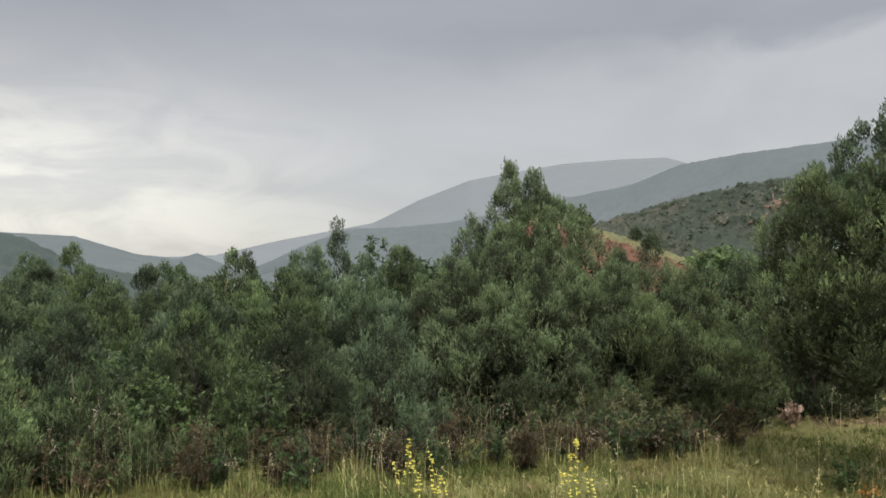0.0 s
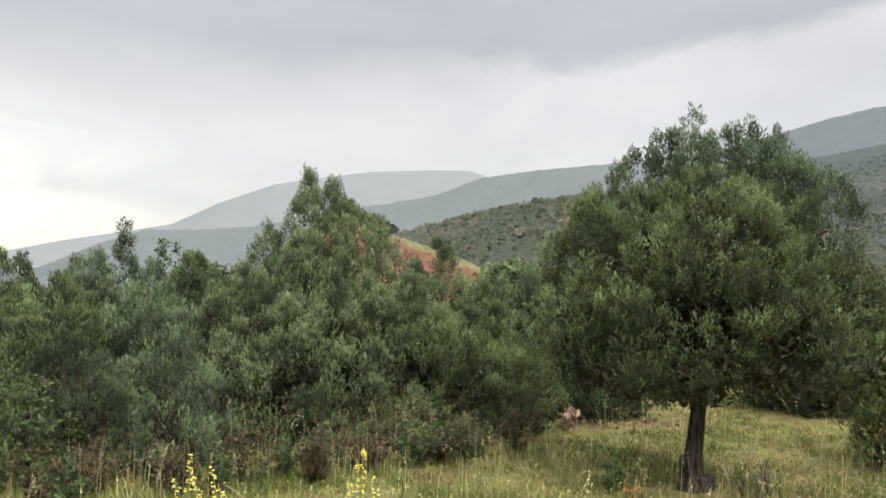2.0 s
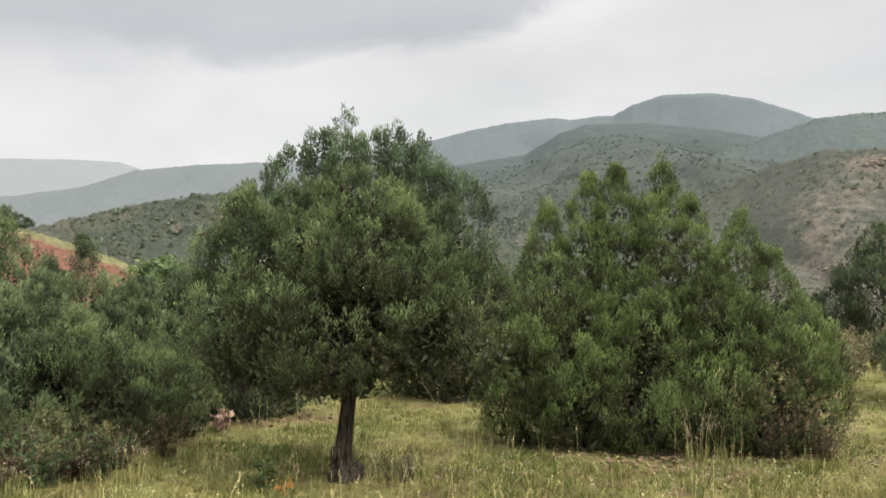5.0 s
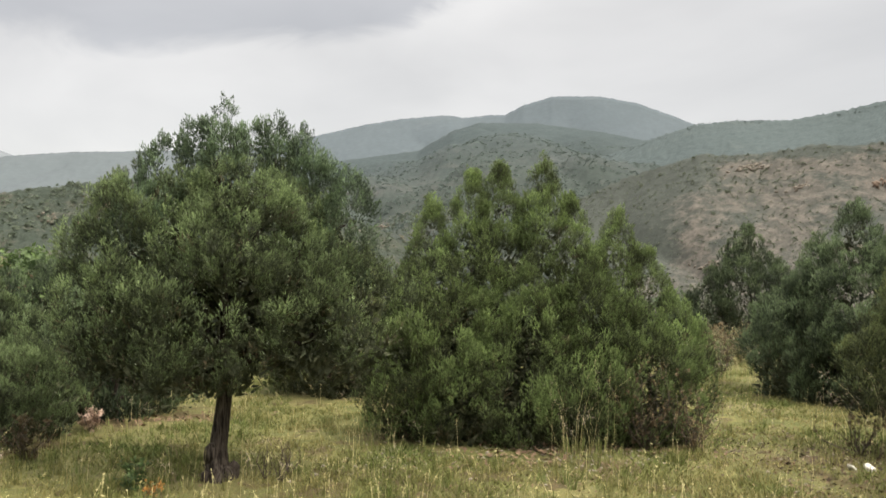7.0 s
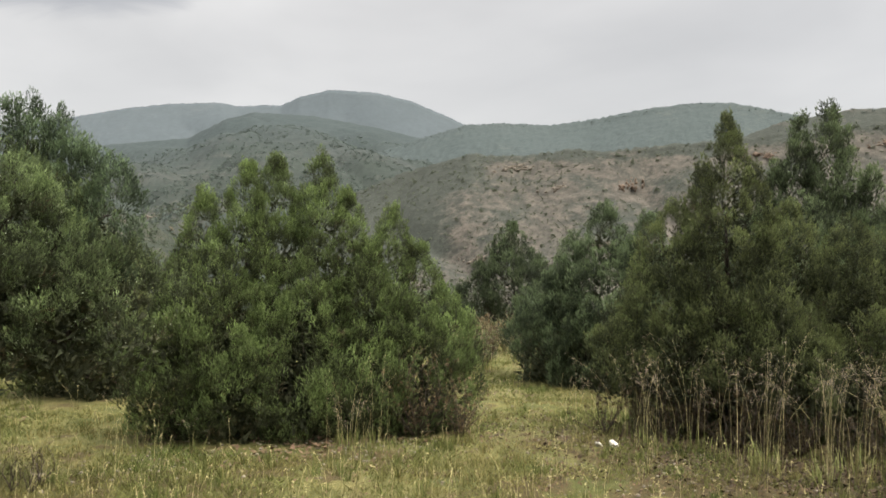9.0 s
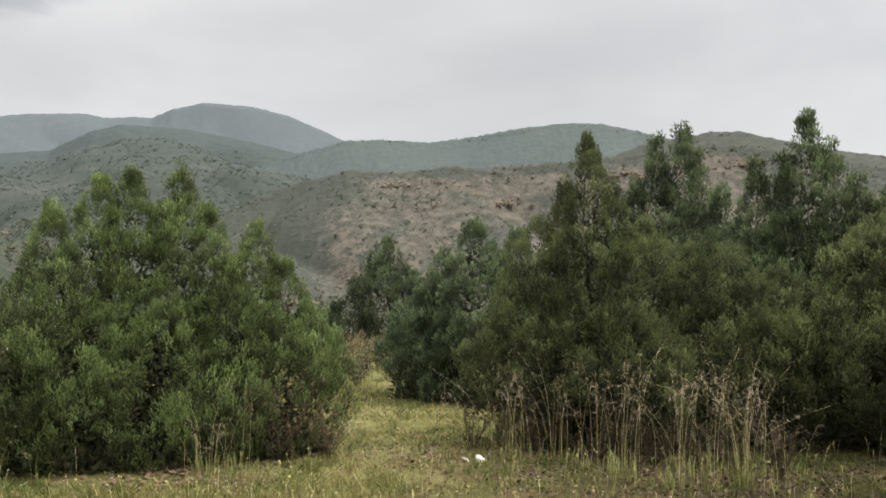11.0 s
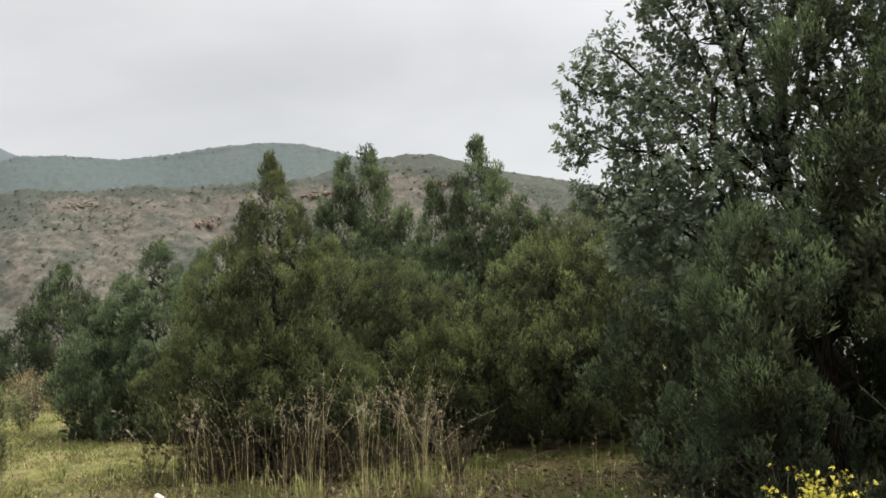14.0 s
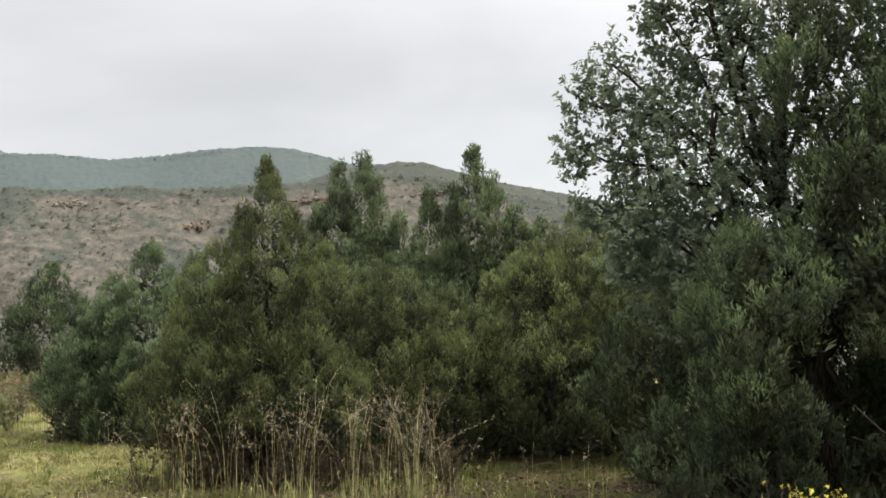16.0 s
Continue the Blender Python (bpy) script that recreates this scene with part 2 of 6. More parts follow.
HILL_ROCKY = hill_material("scrub_hillside", (0.042, 0.047, 0.040), (0.060, 0.057, 0.049), (0.088, 0.079, 0.067), 0.03, 0.48, 1.0, True, None, 1.4)
HILL_WOODED = hill_material("wooded_hillside", (0.030, 0.038, 0.029), (0.040, 0.046, 0.034), (0.060, 0.054, 0.042), 0.03, 0.54, 1.0, False, None, 1.6)
# turns bluer with height: haze painted into the upper woods' colour
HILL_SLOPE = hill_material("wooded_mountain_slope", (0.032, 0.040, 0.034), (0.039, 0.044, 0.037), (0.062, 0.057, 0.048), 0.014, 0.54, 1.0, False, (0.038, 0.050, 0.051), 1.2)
# haze is put into these base colours, paler and bluer on farther hills
HILL_GREEN = hill_material("hazed_wooded_ridge", (0.054, 0.068, 0.068), (0.060, 0.073, 0.071), (0.068, 0.079, 0.074), 0.014, 0.60, 2.0, mottle=0.6)
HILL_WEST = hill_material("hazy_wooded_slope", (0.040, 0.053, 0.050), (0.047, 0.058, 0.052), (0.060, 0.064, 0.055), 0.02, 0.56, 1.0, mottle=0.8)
RIDGE_MID = hill_material("hazed_blue_ridge", (0.080, 0.093, 0.099), (0.084, 0.096, 0.101), (0.090, 0.099, 0.102), 0.003, 0.6, 2.0, mottle=0.35)
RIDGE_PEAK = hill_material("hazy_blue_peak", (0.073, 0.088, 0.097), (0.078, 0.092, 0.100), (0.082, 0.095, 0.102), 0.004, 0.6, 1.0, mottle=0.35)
RIDGE_FAR = hill_material("hazed_pale_ridge", (0.126, 0.139, 0.150), (0.129, 0.141, 0.151), (0.131, 0.143, 0.152), 0.002, 0.55, 0.2, mottle=0.15)


def red_earth():
    m, g = material("red_earth_slope")
    spot = g.put("ShaderNodeTexCoord").outputs["Object"]
    geo = g.put("ShaderNodeSeparateXYZ")
    g.link(spot, geo.inputs[0])
    n1, n2 = g.noise(spot, 0.15, 5.0), g.noise(spot, 1.2, 5.0, 0.65)
    red = g.mix(g.step(n2, 0.3, 0.7), (0.070, 0.032, 0.023), (0.128, 0.062, 0.043))
    grass = g.mix(g.step(n2, 0.35, 0.65), (0.075, 0.08, 0.04), (0.13, 0.125, 0.062))
    crest = g.attribute("tint")
    f = g.step(g.math("ADD", crest, g.math("MULTIPLY_ADD", n1, 0.3, g.math("MULTIPLY", n2, 0.12))), 1.10, 1.18)
    finish(g, g.mix(f, red, grass), 0.95, n2, 0.3, 0.1)
    return m


RED_EARTH = red_earth()
# distance haze is in these colours: lifted scrub, bluer high and far woods
SHRUB_HIGH = plain("hazed_slope_woods", (0.088, 0.110, 0.100), (0.120, 0.143, 0.126), 0.05, 0.9, 0.2, 0.1, 0.7, 0.3)
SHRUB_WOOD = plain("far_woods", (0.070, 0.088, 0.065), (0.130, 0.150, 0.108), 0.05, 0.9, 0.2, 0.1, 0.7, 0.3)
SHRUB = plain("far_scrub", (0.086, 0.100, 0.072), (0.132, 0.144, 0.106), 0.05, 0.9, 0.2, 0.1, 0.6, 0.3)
SHRUB_FAR = plain("hazed_distant_trees", (0.075, 0.092, 0.086), (0.095, 0.112, 0.104), 0.05, 0.9, 0.2, 0.1, 0.6, 0.3)
OUTCROP = plain("tan_outcrop", (0.105, 0.078, 0.060), (0.175, 0.130, 0.098), 0.25, 0.9, 0.3, 0.15)
PALE_OUTCROP = plain("pale_outcrop", (0.110, 0.095, 0.078), (0.190, 0.165, 0.135), 0.25, 0.9, 0.3, 0.15)

# ---------------------------------------------------------------- mesh helpers


def mesh_of(name, verts, tris, tint=None):
    """A mesh from arrays of corners and triangles; tint is a number for each corner."""
    verts, tris = np.asarray(verts, np.float32), np.asarray(tris, np.int32)
    me = bpy.data.meshes.new(name)
    me.vertices.add(len(verts)), me.loops.add(tris.size), me.polygons.add(len(tris))
    me.vertices.foreach_set("co", verts.ravel())
    me.loops.foreach_set("vertex_index", tris.ravel())
    me.polygons.foreach_set("loop_start", np.arange(0, tris.size, 3, dtype=np.int32))
    if tint is not None:
        me.attributes.new("tint", "FLOAT", "POINT").data.foreach_set("value", np.asarray(tint, np.float32))
    me.update(calc_edges=True)
    me.validate()
    return me


def smooth(me):
    me.polygons.foreach_set("use_smooth", [True] * len(me.polygons))
    return me


def part(name, me, mat, parent=None, label=""):
    """A mesh object under a thing, or a thing of its own."""
    ob = new(name, me)
    me.materials.append(mat)
    ob.parent = parent
    if label:
        tagged(ob, label)
    return ob


def base(name, x, y, z, label, category, group=""):
    ob = new(name)
    ob.empty_display_size = 0.2
    ob.matrix_world = pose(x, y, z)
    return tagged(ob, label, category, group)


class Soup:
    """Gathers triangles."""

    def __init__(self):
        self.v, self.f, self.t, self.n = [], [], [], 0

    def add(self, v, f, t=None):
        v = np.asarray(v, float)
        self.v.append(v), self.f.append(np.asarray(f) + self.n)
        self.t.append(np.zeros(len(v)) + (0 if t is None else t))
        self.n += len(v)

    def mesh(self, name):
        return mesh_of(name, np.concatenate(self.v), np.concatenate(self.f), np.concatenate(self.t))


def tube(points, radii, sides=7, rough=0.0, rng=None):
    """Corners and triangles of a tapered tube along points."""
    p = np.asarray(points, float)
    d = np.gradient(p, axis=0)
    d /= np.linalg.norm(d, axis=1)[:, None] + 1e-9
    ref = np.where(np.abs(d[:, 2:3]) > 0.9, [[1.0, 0, 0]], [[0, 0, 1.0]])
    u = np.cross(d, ref)
    u /= np.linalg.norm(u, axis=1)[:, None] + 1e-9
    w = np.cross(d, u)
    a = np.linspace(0, 2 * np.pi, sides, endpoint=False)
    r = np.asarray(radii, float)[:, None] * np.ones(sides)
    if rough:
        lobes = 1 + rough * np.sin(a * 3 + 0.7)[None] + rough * 0.7 * np.sin(a * 5 + np.arange(len(p))[:, None] * 0.9)
        r = r * lobes * (1 + rough * 0.6 * (rng.random(r.shape) - 0.5))
    v = p[:, None] + u[:, None] * (np.cos(a)[None] * r)[..., None] + w[:, None] * (np.sin(a)[None] * r)[..., None]
    n, f = len(p), []
    for i in range(n - 1):
        for j in range(sides):
            k = (j + 1) % sides
            f += [(i * sides + j, (i + 1) * sides + k, i * sides + k), (i * sides + j, (i + 1) * sides + j, (i + 1) * sides + k)]
    for j in range(1, sides - 1):
        f += [(0, j, j + 1), ((n - 1) * sides, (n - 1) * sides + j + 1, (n - 1) * sides + j)]
    return v.reshape(-1, 3), f


def bend(a, b, rng, n=7, wobble=0.06, sag=0.0):
    """A crooked line from a to b."""
    a, b = np.asarray(a, float), np.asarray(b, float)
    s = np.linspace(0, 1, n)[:, None]
    off = np.cumsum(rng.normal(0, wobble, (n, 3)), 0) * np.sin(np.pi * s) * np.linalg.norm(b - a)
    p = a + (b - a) * s + off
    p[:, 2] -= sag * np.sin(np.pi * s[:, 0])
    return p


def turns(dirs, rng):
    """Turns that take z to each of dirs, with a random spin."""
    d = dirs / np.linalg.norm(dirs, axis=1)[:, None]
    ref = rng.normal(size=d.shape)
    u = np.cross(d, ref)
    u /= np.linalg.norm(u, axis=1)[:, None] + 1e-9
    return np.stack([u, np.cross(d, u), d], 2)


def scatter(soup, templates, places, dirs, sizes, rng, tint=None):
    """Adds copies of the templates (corners, triangles, tint), turned to dirs."""
    places, sizes = np.asarray(places, float), np.asarray(sizes, float)
    pick = rng.integers(0, len(templates), len(places))
    m = turns(np.asarray(dirs, float), rng)
    tint = np.zeros(len(places)) if tint is None else tint
    for k, (v, f, t) in enumerate(templates):
        i = np.where(pick == k)[0]
        if len(i):
            w = np.einsum("nij,vj->nvi", m[i], v) * sizes[i][:, None, None] + places[i][:, None]
            ff = (f[None] + (np.arange(len(i)) * len(v))[:, None, None]).reshape(-1, 3)
            soup.add(w.reshape(-1, 3), ff, (t[None] + tint[i][:, None]).ravel())


def blades(rng, n, length, width, spread, rise, axis=1.0, leaf=False):
    """A sprig of unit length along z: n narrow leaves that stand off from its axis."""
    z = rng.random(n) ** 0.85 * axis
    a = rng.random(n) * 6.283
    out = np.stack([np.cos(a), np.sin(a), np.zeros(n)], 1)
    side = np.stack([-np.sin(a), np.cos(a), np.zeros(n)], 1)
    tilt = (rng.random((n, 3)) - 0.5) * 0.5
    d = out * spread * (1.15 - 0.6 * z[:, None]) + np.array([0, 0, rise]) + tilt
    d /= np.linalg.norm(d, axis=1)[:, None]
    l = length * (0.7 + 0.6 * rng.random(n))[:, None]
    s = side * width * (0.7 + 0.6 * rng.random(n))[:, None] + d * 0
    root = np.stack([0 * z, 0 * z, z], 1) + out * 0.02
    tip = root + d * l
    if leaf:
        mid = root + d * l * 0.45 + np.cross(d, side) * l * 0.1
        v = np.stack([root, mid + s, tip, mid - s], 1).reshape(-1, 3)
        i = np.arange(n)[:, None] * 4
        f = np.concatenate([i + [0, 1, 2], i + [0, 2, 3]])
        t = np.repeat(0.25 + 0.5 * z, 4) + np.tile([0, 0.1, 0.15, 0.1], n)
    else:
        v = np.stack([root - s, root + s, tip], 1).reshape(-1, 3)
        f = np.arange(n * 3).reshape(n, 3)
        t = np.repeat(0.1 + 0.55 * z, 3) + np.tile([0, 0, 0.25], n)
    return v, f, t


def tuft(rng, n, length, width, girth=0.24, blunt=0.6):
    """A juniper shoot of unit length: short scaly sprays that fill a blunt flame shape, tinted dark at the root and
    pale at the tip for shade and light.
    """
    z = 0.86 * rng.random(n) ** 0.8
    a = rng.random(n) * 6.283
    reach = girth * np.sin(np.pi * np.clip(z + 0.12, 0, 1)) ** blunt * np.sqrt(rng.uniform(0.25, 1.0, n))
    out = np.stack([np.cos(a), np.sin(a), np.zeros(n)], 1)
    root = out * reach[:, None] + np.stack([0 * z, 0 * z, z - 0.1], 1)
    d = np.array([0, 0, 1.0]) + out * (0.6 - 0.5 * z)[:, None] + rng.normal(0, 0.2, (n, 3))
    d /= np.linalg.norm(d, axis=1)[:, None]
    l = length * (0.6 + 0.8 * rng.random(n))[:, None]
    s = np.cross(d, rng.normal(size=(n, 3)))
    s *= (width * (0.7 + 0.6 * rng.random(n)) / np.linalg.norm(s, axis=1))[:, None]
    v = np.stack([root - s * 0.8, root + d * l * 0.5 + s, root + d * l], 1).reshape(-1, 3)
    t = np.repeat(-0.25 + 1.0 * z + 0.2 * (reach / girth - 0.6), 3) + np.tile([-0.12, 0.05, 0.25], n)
    return v, np.arange(n * 3).reshape(n, 3), t


shape_rng = np.random.default_rng(5)
TUFT_NEAR = [tuft(shape_rng, 25, 0.25, 0.043) for _ in range(7)]
TUFT_MID = [tuft(shape_rng, 18, 0.29, 0.054) for _ in range(6)]
TUFT_FAR = [tuft(shape_rng, 12, 0.36, 0.08) for _ in range(5)]
DEAD = [tuft(shape_rng, 16, 0.30, 0.022, 0.26) for _ in range(4)]
SPRAY_FERN = [blades(shape_rng, 26, 0.24, 0.028, 1.3, 0.25, 1.0, True) for _ in range(4)]
SPRAY_OAK = [blades(shape_rng, 15, 0.20, 0.056, 1.1, 0.45, 0.95, True) for _ in range(5)]
SPRAY_BROAD = [blades(shape_rng, 11, 0.36, 0.12, 1.2, 0.35, 0.9, True) for _ in range(4)]


def profile(h, low):
    """Half width of a crown at the share h of its height; low is where it is widest."""
    up = np.clip((h - low) / (1 - low), 0, 1)
    bent, full = (1.25, 0.84) if low < 0.32 else (1.6, 0.66) if low < 0.5 else (2.3, 0.55)
    return np.where(h < low, 0.55 + 0.45 * np.sin(np.clip(h / low, 0, 1) * np.pi / 2), np.clip(1 - up ** bent, 0, 1) ** full)


def inside_lobes(p, lobes, share, skip=-1):
    """Which of the places p lie within the share of any lobe but one."""
    hit = np.zeros(len(p), bool)
    for j, (x, y, z0, z1, r, low) in enumerate(lobes):
        if j != skip:
            h = (p[:, 2] - z0) / (z1 - z0)
            hit |= (np.hypot(p[:, 0] - x, p[:, 1] - y) < share * r * profile(np.clip(h, 0, 1), low)) & (h > 0) & (h < 0.92)
    return hit


def needle_crown(lobes, rng, templates, size, density=1.0, lean=0.32, gap=0.0, away=None, ragged=0.2, out=0.86):
    """A juniper's foliage: boughs over the lobes (x, y, foot, top, half width, share of height where widest), tufts over each bough."""
    places, dirs, tints, sizes = [], [], [], []
    L = np.array(lobes, float)
    for k, (x, y, z0, z1, r, low) in enumerate(L):
        tall = z1 - z0
        reach = min(0.95 * size, 0.5 * r + 0.04)
        n = max(5, int(density * 2 * np.pi * r * tall * 0.62 / (1.7 * reach * reach)))
        h = rng.random(n * 3)
        h = h[rng.random(n * 3) < np.maximum(profile(h, low), 0.55)][:n]
        h = np.concatenate([h, 1 - 0.5 * rng.random(n // 2)])
        n = len(h)
        a = rng.random(n) * 6.2832
        q = r * profile(h, low) * np.where(rng.random(n) < 0.2, 0.6, rng.normal(out, ragged * 0.5, n).clip(0.5, 1.12))
        c = np.stack([x + np.cos(a) * q, y + np.sin(a) * q, z0 + h * tall], 1)
        own = reach * rng.uniform(0.65, 1.2, n) * np.clip(profile(h, low) * 1.6, 0.5, 1.0)
        keep = ~inside_lobes(c, L, 0.6, k)
        if away is not None:
            keep &= (np.cos(a) * away[0] + np.sin(a) * away[1] < 0.25) | (h > 0.85) | (rng.random(n) < 0.14)
        c, own, a, h = c[keep], own[keep], a[keep], h[keep]
        # the leading shoots at the lobe's top
        top = 5
        c = np.concatenate([c, [[x + rng.normal(0, 0.02), y + rng.normal(0, 0.02), z1 - size * (0.7 + 0.5 * i)] for i in range(top)]])
        own = np.concatenate([own, [size * (0.16 + 0.15 * i) for i in range(top)]])
        a, h = np.concatenate([a, rng.random(top) * 6.28]), np.concatenate([h, np.full(top, 0.95)])
        for i in range(len(c)):
            w = own[i]
            m = max(4, int(9.5 * (w / size) ** 2 + 3))
            u = rng.normal(size=(m, 3))
            u /= np.linalg.norm(u, axis=1)[:, None]
            u[:, 2] = np.where(u[:, 2] < -0.35, -u[:, 2], u[:, 2])
            face = np.array([math.cos(a[i]), math.sin(a[i]), 0.0])
            back = (u * face).sum(1) < -0.35
            u[back] -= 1.6 * (u[back] * face).sum(1)[:, None] * face
            p = c[i] + u * w * np.array([0.85, 0.85, 1.15]) * rng.uniform(0.75, 1.05, (m, 1))
            d = u * lean + face * 0.22 * (1 - h[i]) + np.array([0, 0, 1.0]) + rng.normal(0, 0.14, (m, 3))
            if gap:
                hole = np.sin(p[:, 0] * 6.1 + k) * np.sin(p[:, 1] * 6.7 + 2 * k) * np.sin(p[:, 2] * 5.3 + k)
                p, d, u = p[hole < gap], d[hole < gap], u[hole < gap]
            places.append(p), dirs.append(d)
            # bough tops tinted paler than their undersides, light and shade in colour
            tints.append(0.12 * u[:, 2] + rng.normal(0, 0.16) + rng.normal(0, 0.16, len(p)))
            sizes.append(size * (0.65 + 0.6 * rng.random(len(p))) * (0.75 if h[i] > 0.85 else 1.0))
    places, dirs, tints, sizes = np.concatenate(places), np.concatenate(dirs), np.concatenate(tints), np.concatenate(sizes)
    keep = ~inside_lobes(places, L, 0.45)
    places, dirs, tints, sizes = places[keep], dirs[keep], tints[keep], sizes[keep]
    places = places - dirs / np.linalg.norm(dirs, axis=1)[:, None] * (sizes * 0.5)[:, None]
    places[:, 2] = np.maximum(places[:, 2], 0.0)
    soup = Soup()
    scatter(soup, templates, places, dirs, sizes, rng, tints)
    # coarser old growth behind the outer shoots, tinted darker for the crown's shade
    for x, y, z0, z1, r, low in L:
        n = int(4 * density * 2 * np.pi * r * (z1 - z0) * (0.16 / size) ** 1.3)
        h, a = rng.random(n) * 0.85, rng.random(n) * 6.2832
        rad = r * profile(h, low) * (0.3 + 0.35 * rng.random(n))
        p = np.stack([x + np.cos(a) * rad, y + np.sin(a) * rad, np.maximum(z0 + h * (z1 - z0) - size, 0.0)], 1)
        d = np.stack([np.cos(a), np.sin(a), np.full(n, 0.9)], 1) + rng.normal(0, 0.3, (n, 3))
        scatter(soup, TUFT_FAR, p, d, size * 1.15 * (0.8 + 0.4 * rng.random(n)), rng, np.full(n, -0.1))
    return soup.mesh("crown")


def leaf_crown(lobes, rng, per_m2, templates, size, inner=0.6, upright=0.3, gap=0.0):
    """A broadleaf crown: leafy twigs over and within the lobes."""
    places, dirs, tints, sizes = [], [], [], []
    L = np.array(lobes, float)
    for k, (x, y, z0, z1, r, low) in enumerate(L):
        n = int(per_m2 * 2 * np.pi * r * (z1 - z0) * 0.62 * (1 + inner))
        h = rng.random(n * 2)
        h = h[rng.random(n * 2) < np.maximum(profile(h, low), 0.55)][:n]
        n = len(h)
        a = rng.random(n) * 6.2832
        ph = rng.random(3) * 6.28
        lump = 1 + 0.15 * np.sin(3 * a + 6 * h + ph[0]) + 0.12 * np.sin(5 * a - 9 * h + ph[1]) + 0.09 * np.sin(9 * a + 17 * h + ph[2])
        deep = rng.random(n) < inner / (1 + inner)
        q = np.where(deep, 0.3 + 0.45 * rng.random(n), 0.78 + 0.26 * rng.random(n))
        rad = r * profile(h, low) * lump * q
        p = np.stack([x + np.cos(a) * rad, y + np.sin(a) * rad, z0 + h * (z1 - z0)], 1)
        keep = ~inside_lobes(p, L, 0.62, k)
        if gap:
            hole = np.sin(p[:, 0] * 7 + ph[0]) * np.sin(p[:, 1] * 7 + ph[1]) * np.sin(p[:, 2] * 6 + ph[2])
            keep &= hole < gap
        d = np.stack([np.cos(a) * (1 - 0.5 * h), np.sin(a) * (1 - 0.5 * h), upright + 0.5 * h], 1) + rng.normal(0, 0.3, (n, 3))
        scale = size * (0.7 + 0.6 * rng.random(n))
        p = p - d / np.linalg.norm(d, axis=1)[:, None] * (scale * 0.38)[:, None]
        p[:, 2] = np.maximum(p[:, 2], 0.0)
        places.append(p[keep]), dirs.append(d[keep]), sizes.append(scale[keep])
        # leaves deep in the crown get a darker tint, painting its inner shade
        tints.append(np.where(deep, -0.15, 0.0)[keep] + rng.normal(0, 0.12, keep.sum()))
    soup = Soup()
    scatter(soup, templates, np.concatenate(places), np.concatenate(dirs), np.concatenate(sizes), rng, np.concatenate(tints))
    return soup.mesh("crown")


def shaded_core(lobes, rng, share=0.66):
    """The closed inside of a dense crown: dead needles and twigs on the inner branches, coloured dark for the shade
    there.
    """
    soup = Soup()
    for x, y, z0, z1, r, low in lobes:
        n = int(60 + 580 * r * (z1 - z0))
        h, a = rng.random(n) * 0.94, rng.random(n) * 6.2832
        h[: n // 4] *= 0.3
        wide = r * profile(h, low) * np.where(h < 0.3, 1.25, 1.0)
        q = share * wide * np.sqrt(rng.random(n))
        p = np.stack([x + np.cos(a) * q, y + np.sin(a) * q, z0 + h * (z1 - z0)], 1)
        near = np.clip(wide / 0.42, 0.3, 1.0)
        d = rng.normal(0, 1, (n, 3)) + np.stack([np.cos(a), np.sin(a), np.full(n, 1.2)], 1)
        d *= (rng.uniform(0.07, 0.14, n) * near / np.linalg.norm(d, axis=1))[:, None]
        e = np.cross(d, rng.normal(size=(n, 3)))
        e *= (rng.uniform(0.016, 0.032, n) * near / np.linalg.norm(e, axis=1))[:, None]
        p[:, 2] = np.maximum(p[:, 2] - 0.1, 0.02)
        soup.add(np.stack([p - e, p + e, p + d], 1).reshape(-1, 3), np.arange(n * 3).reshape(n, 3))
    return soup.mesh("shaded_core")


def dead_growth(lobes, rng, size, away):
    """Shoots that have dried to brown, mostly on the older, lower boughs."""
    soup = Soup()
    for x, y, z0, z1, r, low in lobes:
        n = int(26 * r * (z1 - z0) * (0.165 / size) ** 2)
        h, a = rng.random(n) ** 1.6 * 0.85, rng.random(n) * 6.2832
        q = r * profile(h, low) * rng.uniform(0.75, 1.02, n)
        p = np.stack([x + np.cos(a) * q, y + np.sin(a) * q, np.maximum(z0 + h * (z1 - z0) - size * 0.4, 0.02)], 1)
        d = np.stack([np.cos(a) * 0.7, np.sin(a) * 0.7, np.full(n, 0.8)], 1) + rng.normal(0, 0.3, (n, 3))
        keep = (np.cos(a) * away[0] + np.sin(a) * away[1] < 0.2) & ~inside_lobes(p, lobes, 0.75)
        scatter(soup, DEAD, p[keep], d[keep], size * rng.uniform(0.8, 1.5, n)[keep], rng)
    return soup.mesh("dead_growth")


def rise(x, y):
    """Height of the near ground: level meadow, falling away behind the thicket and into the valley."""
    x, y = np.asarray(x, float), np.asarray(y, float)
    r = np.hypot(x, y)
    s = np.clip((y - 7.8) - 0.5 * np.maximum(x, 0), 0, None)
    side = np.clip((-x - 2.0), 0, None)
    z = -0.07 * np.minimum(s, 40) - 0.03 * np.minimum(side, 30)
    z = z - 0.10 * np.clip(r - 26, 0, 150)
    z = z + 0.025 * np.sin(x * 1.3 + 0.4) * np.sin(y * 1.1 + 1.0) + 0.012 * np.sin(x * 3.7 + y * 2.9)
    return z


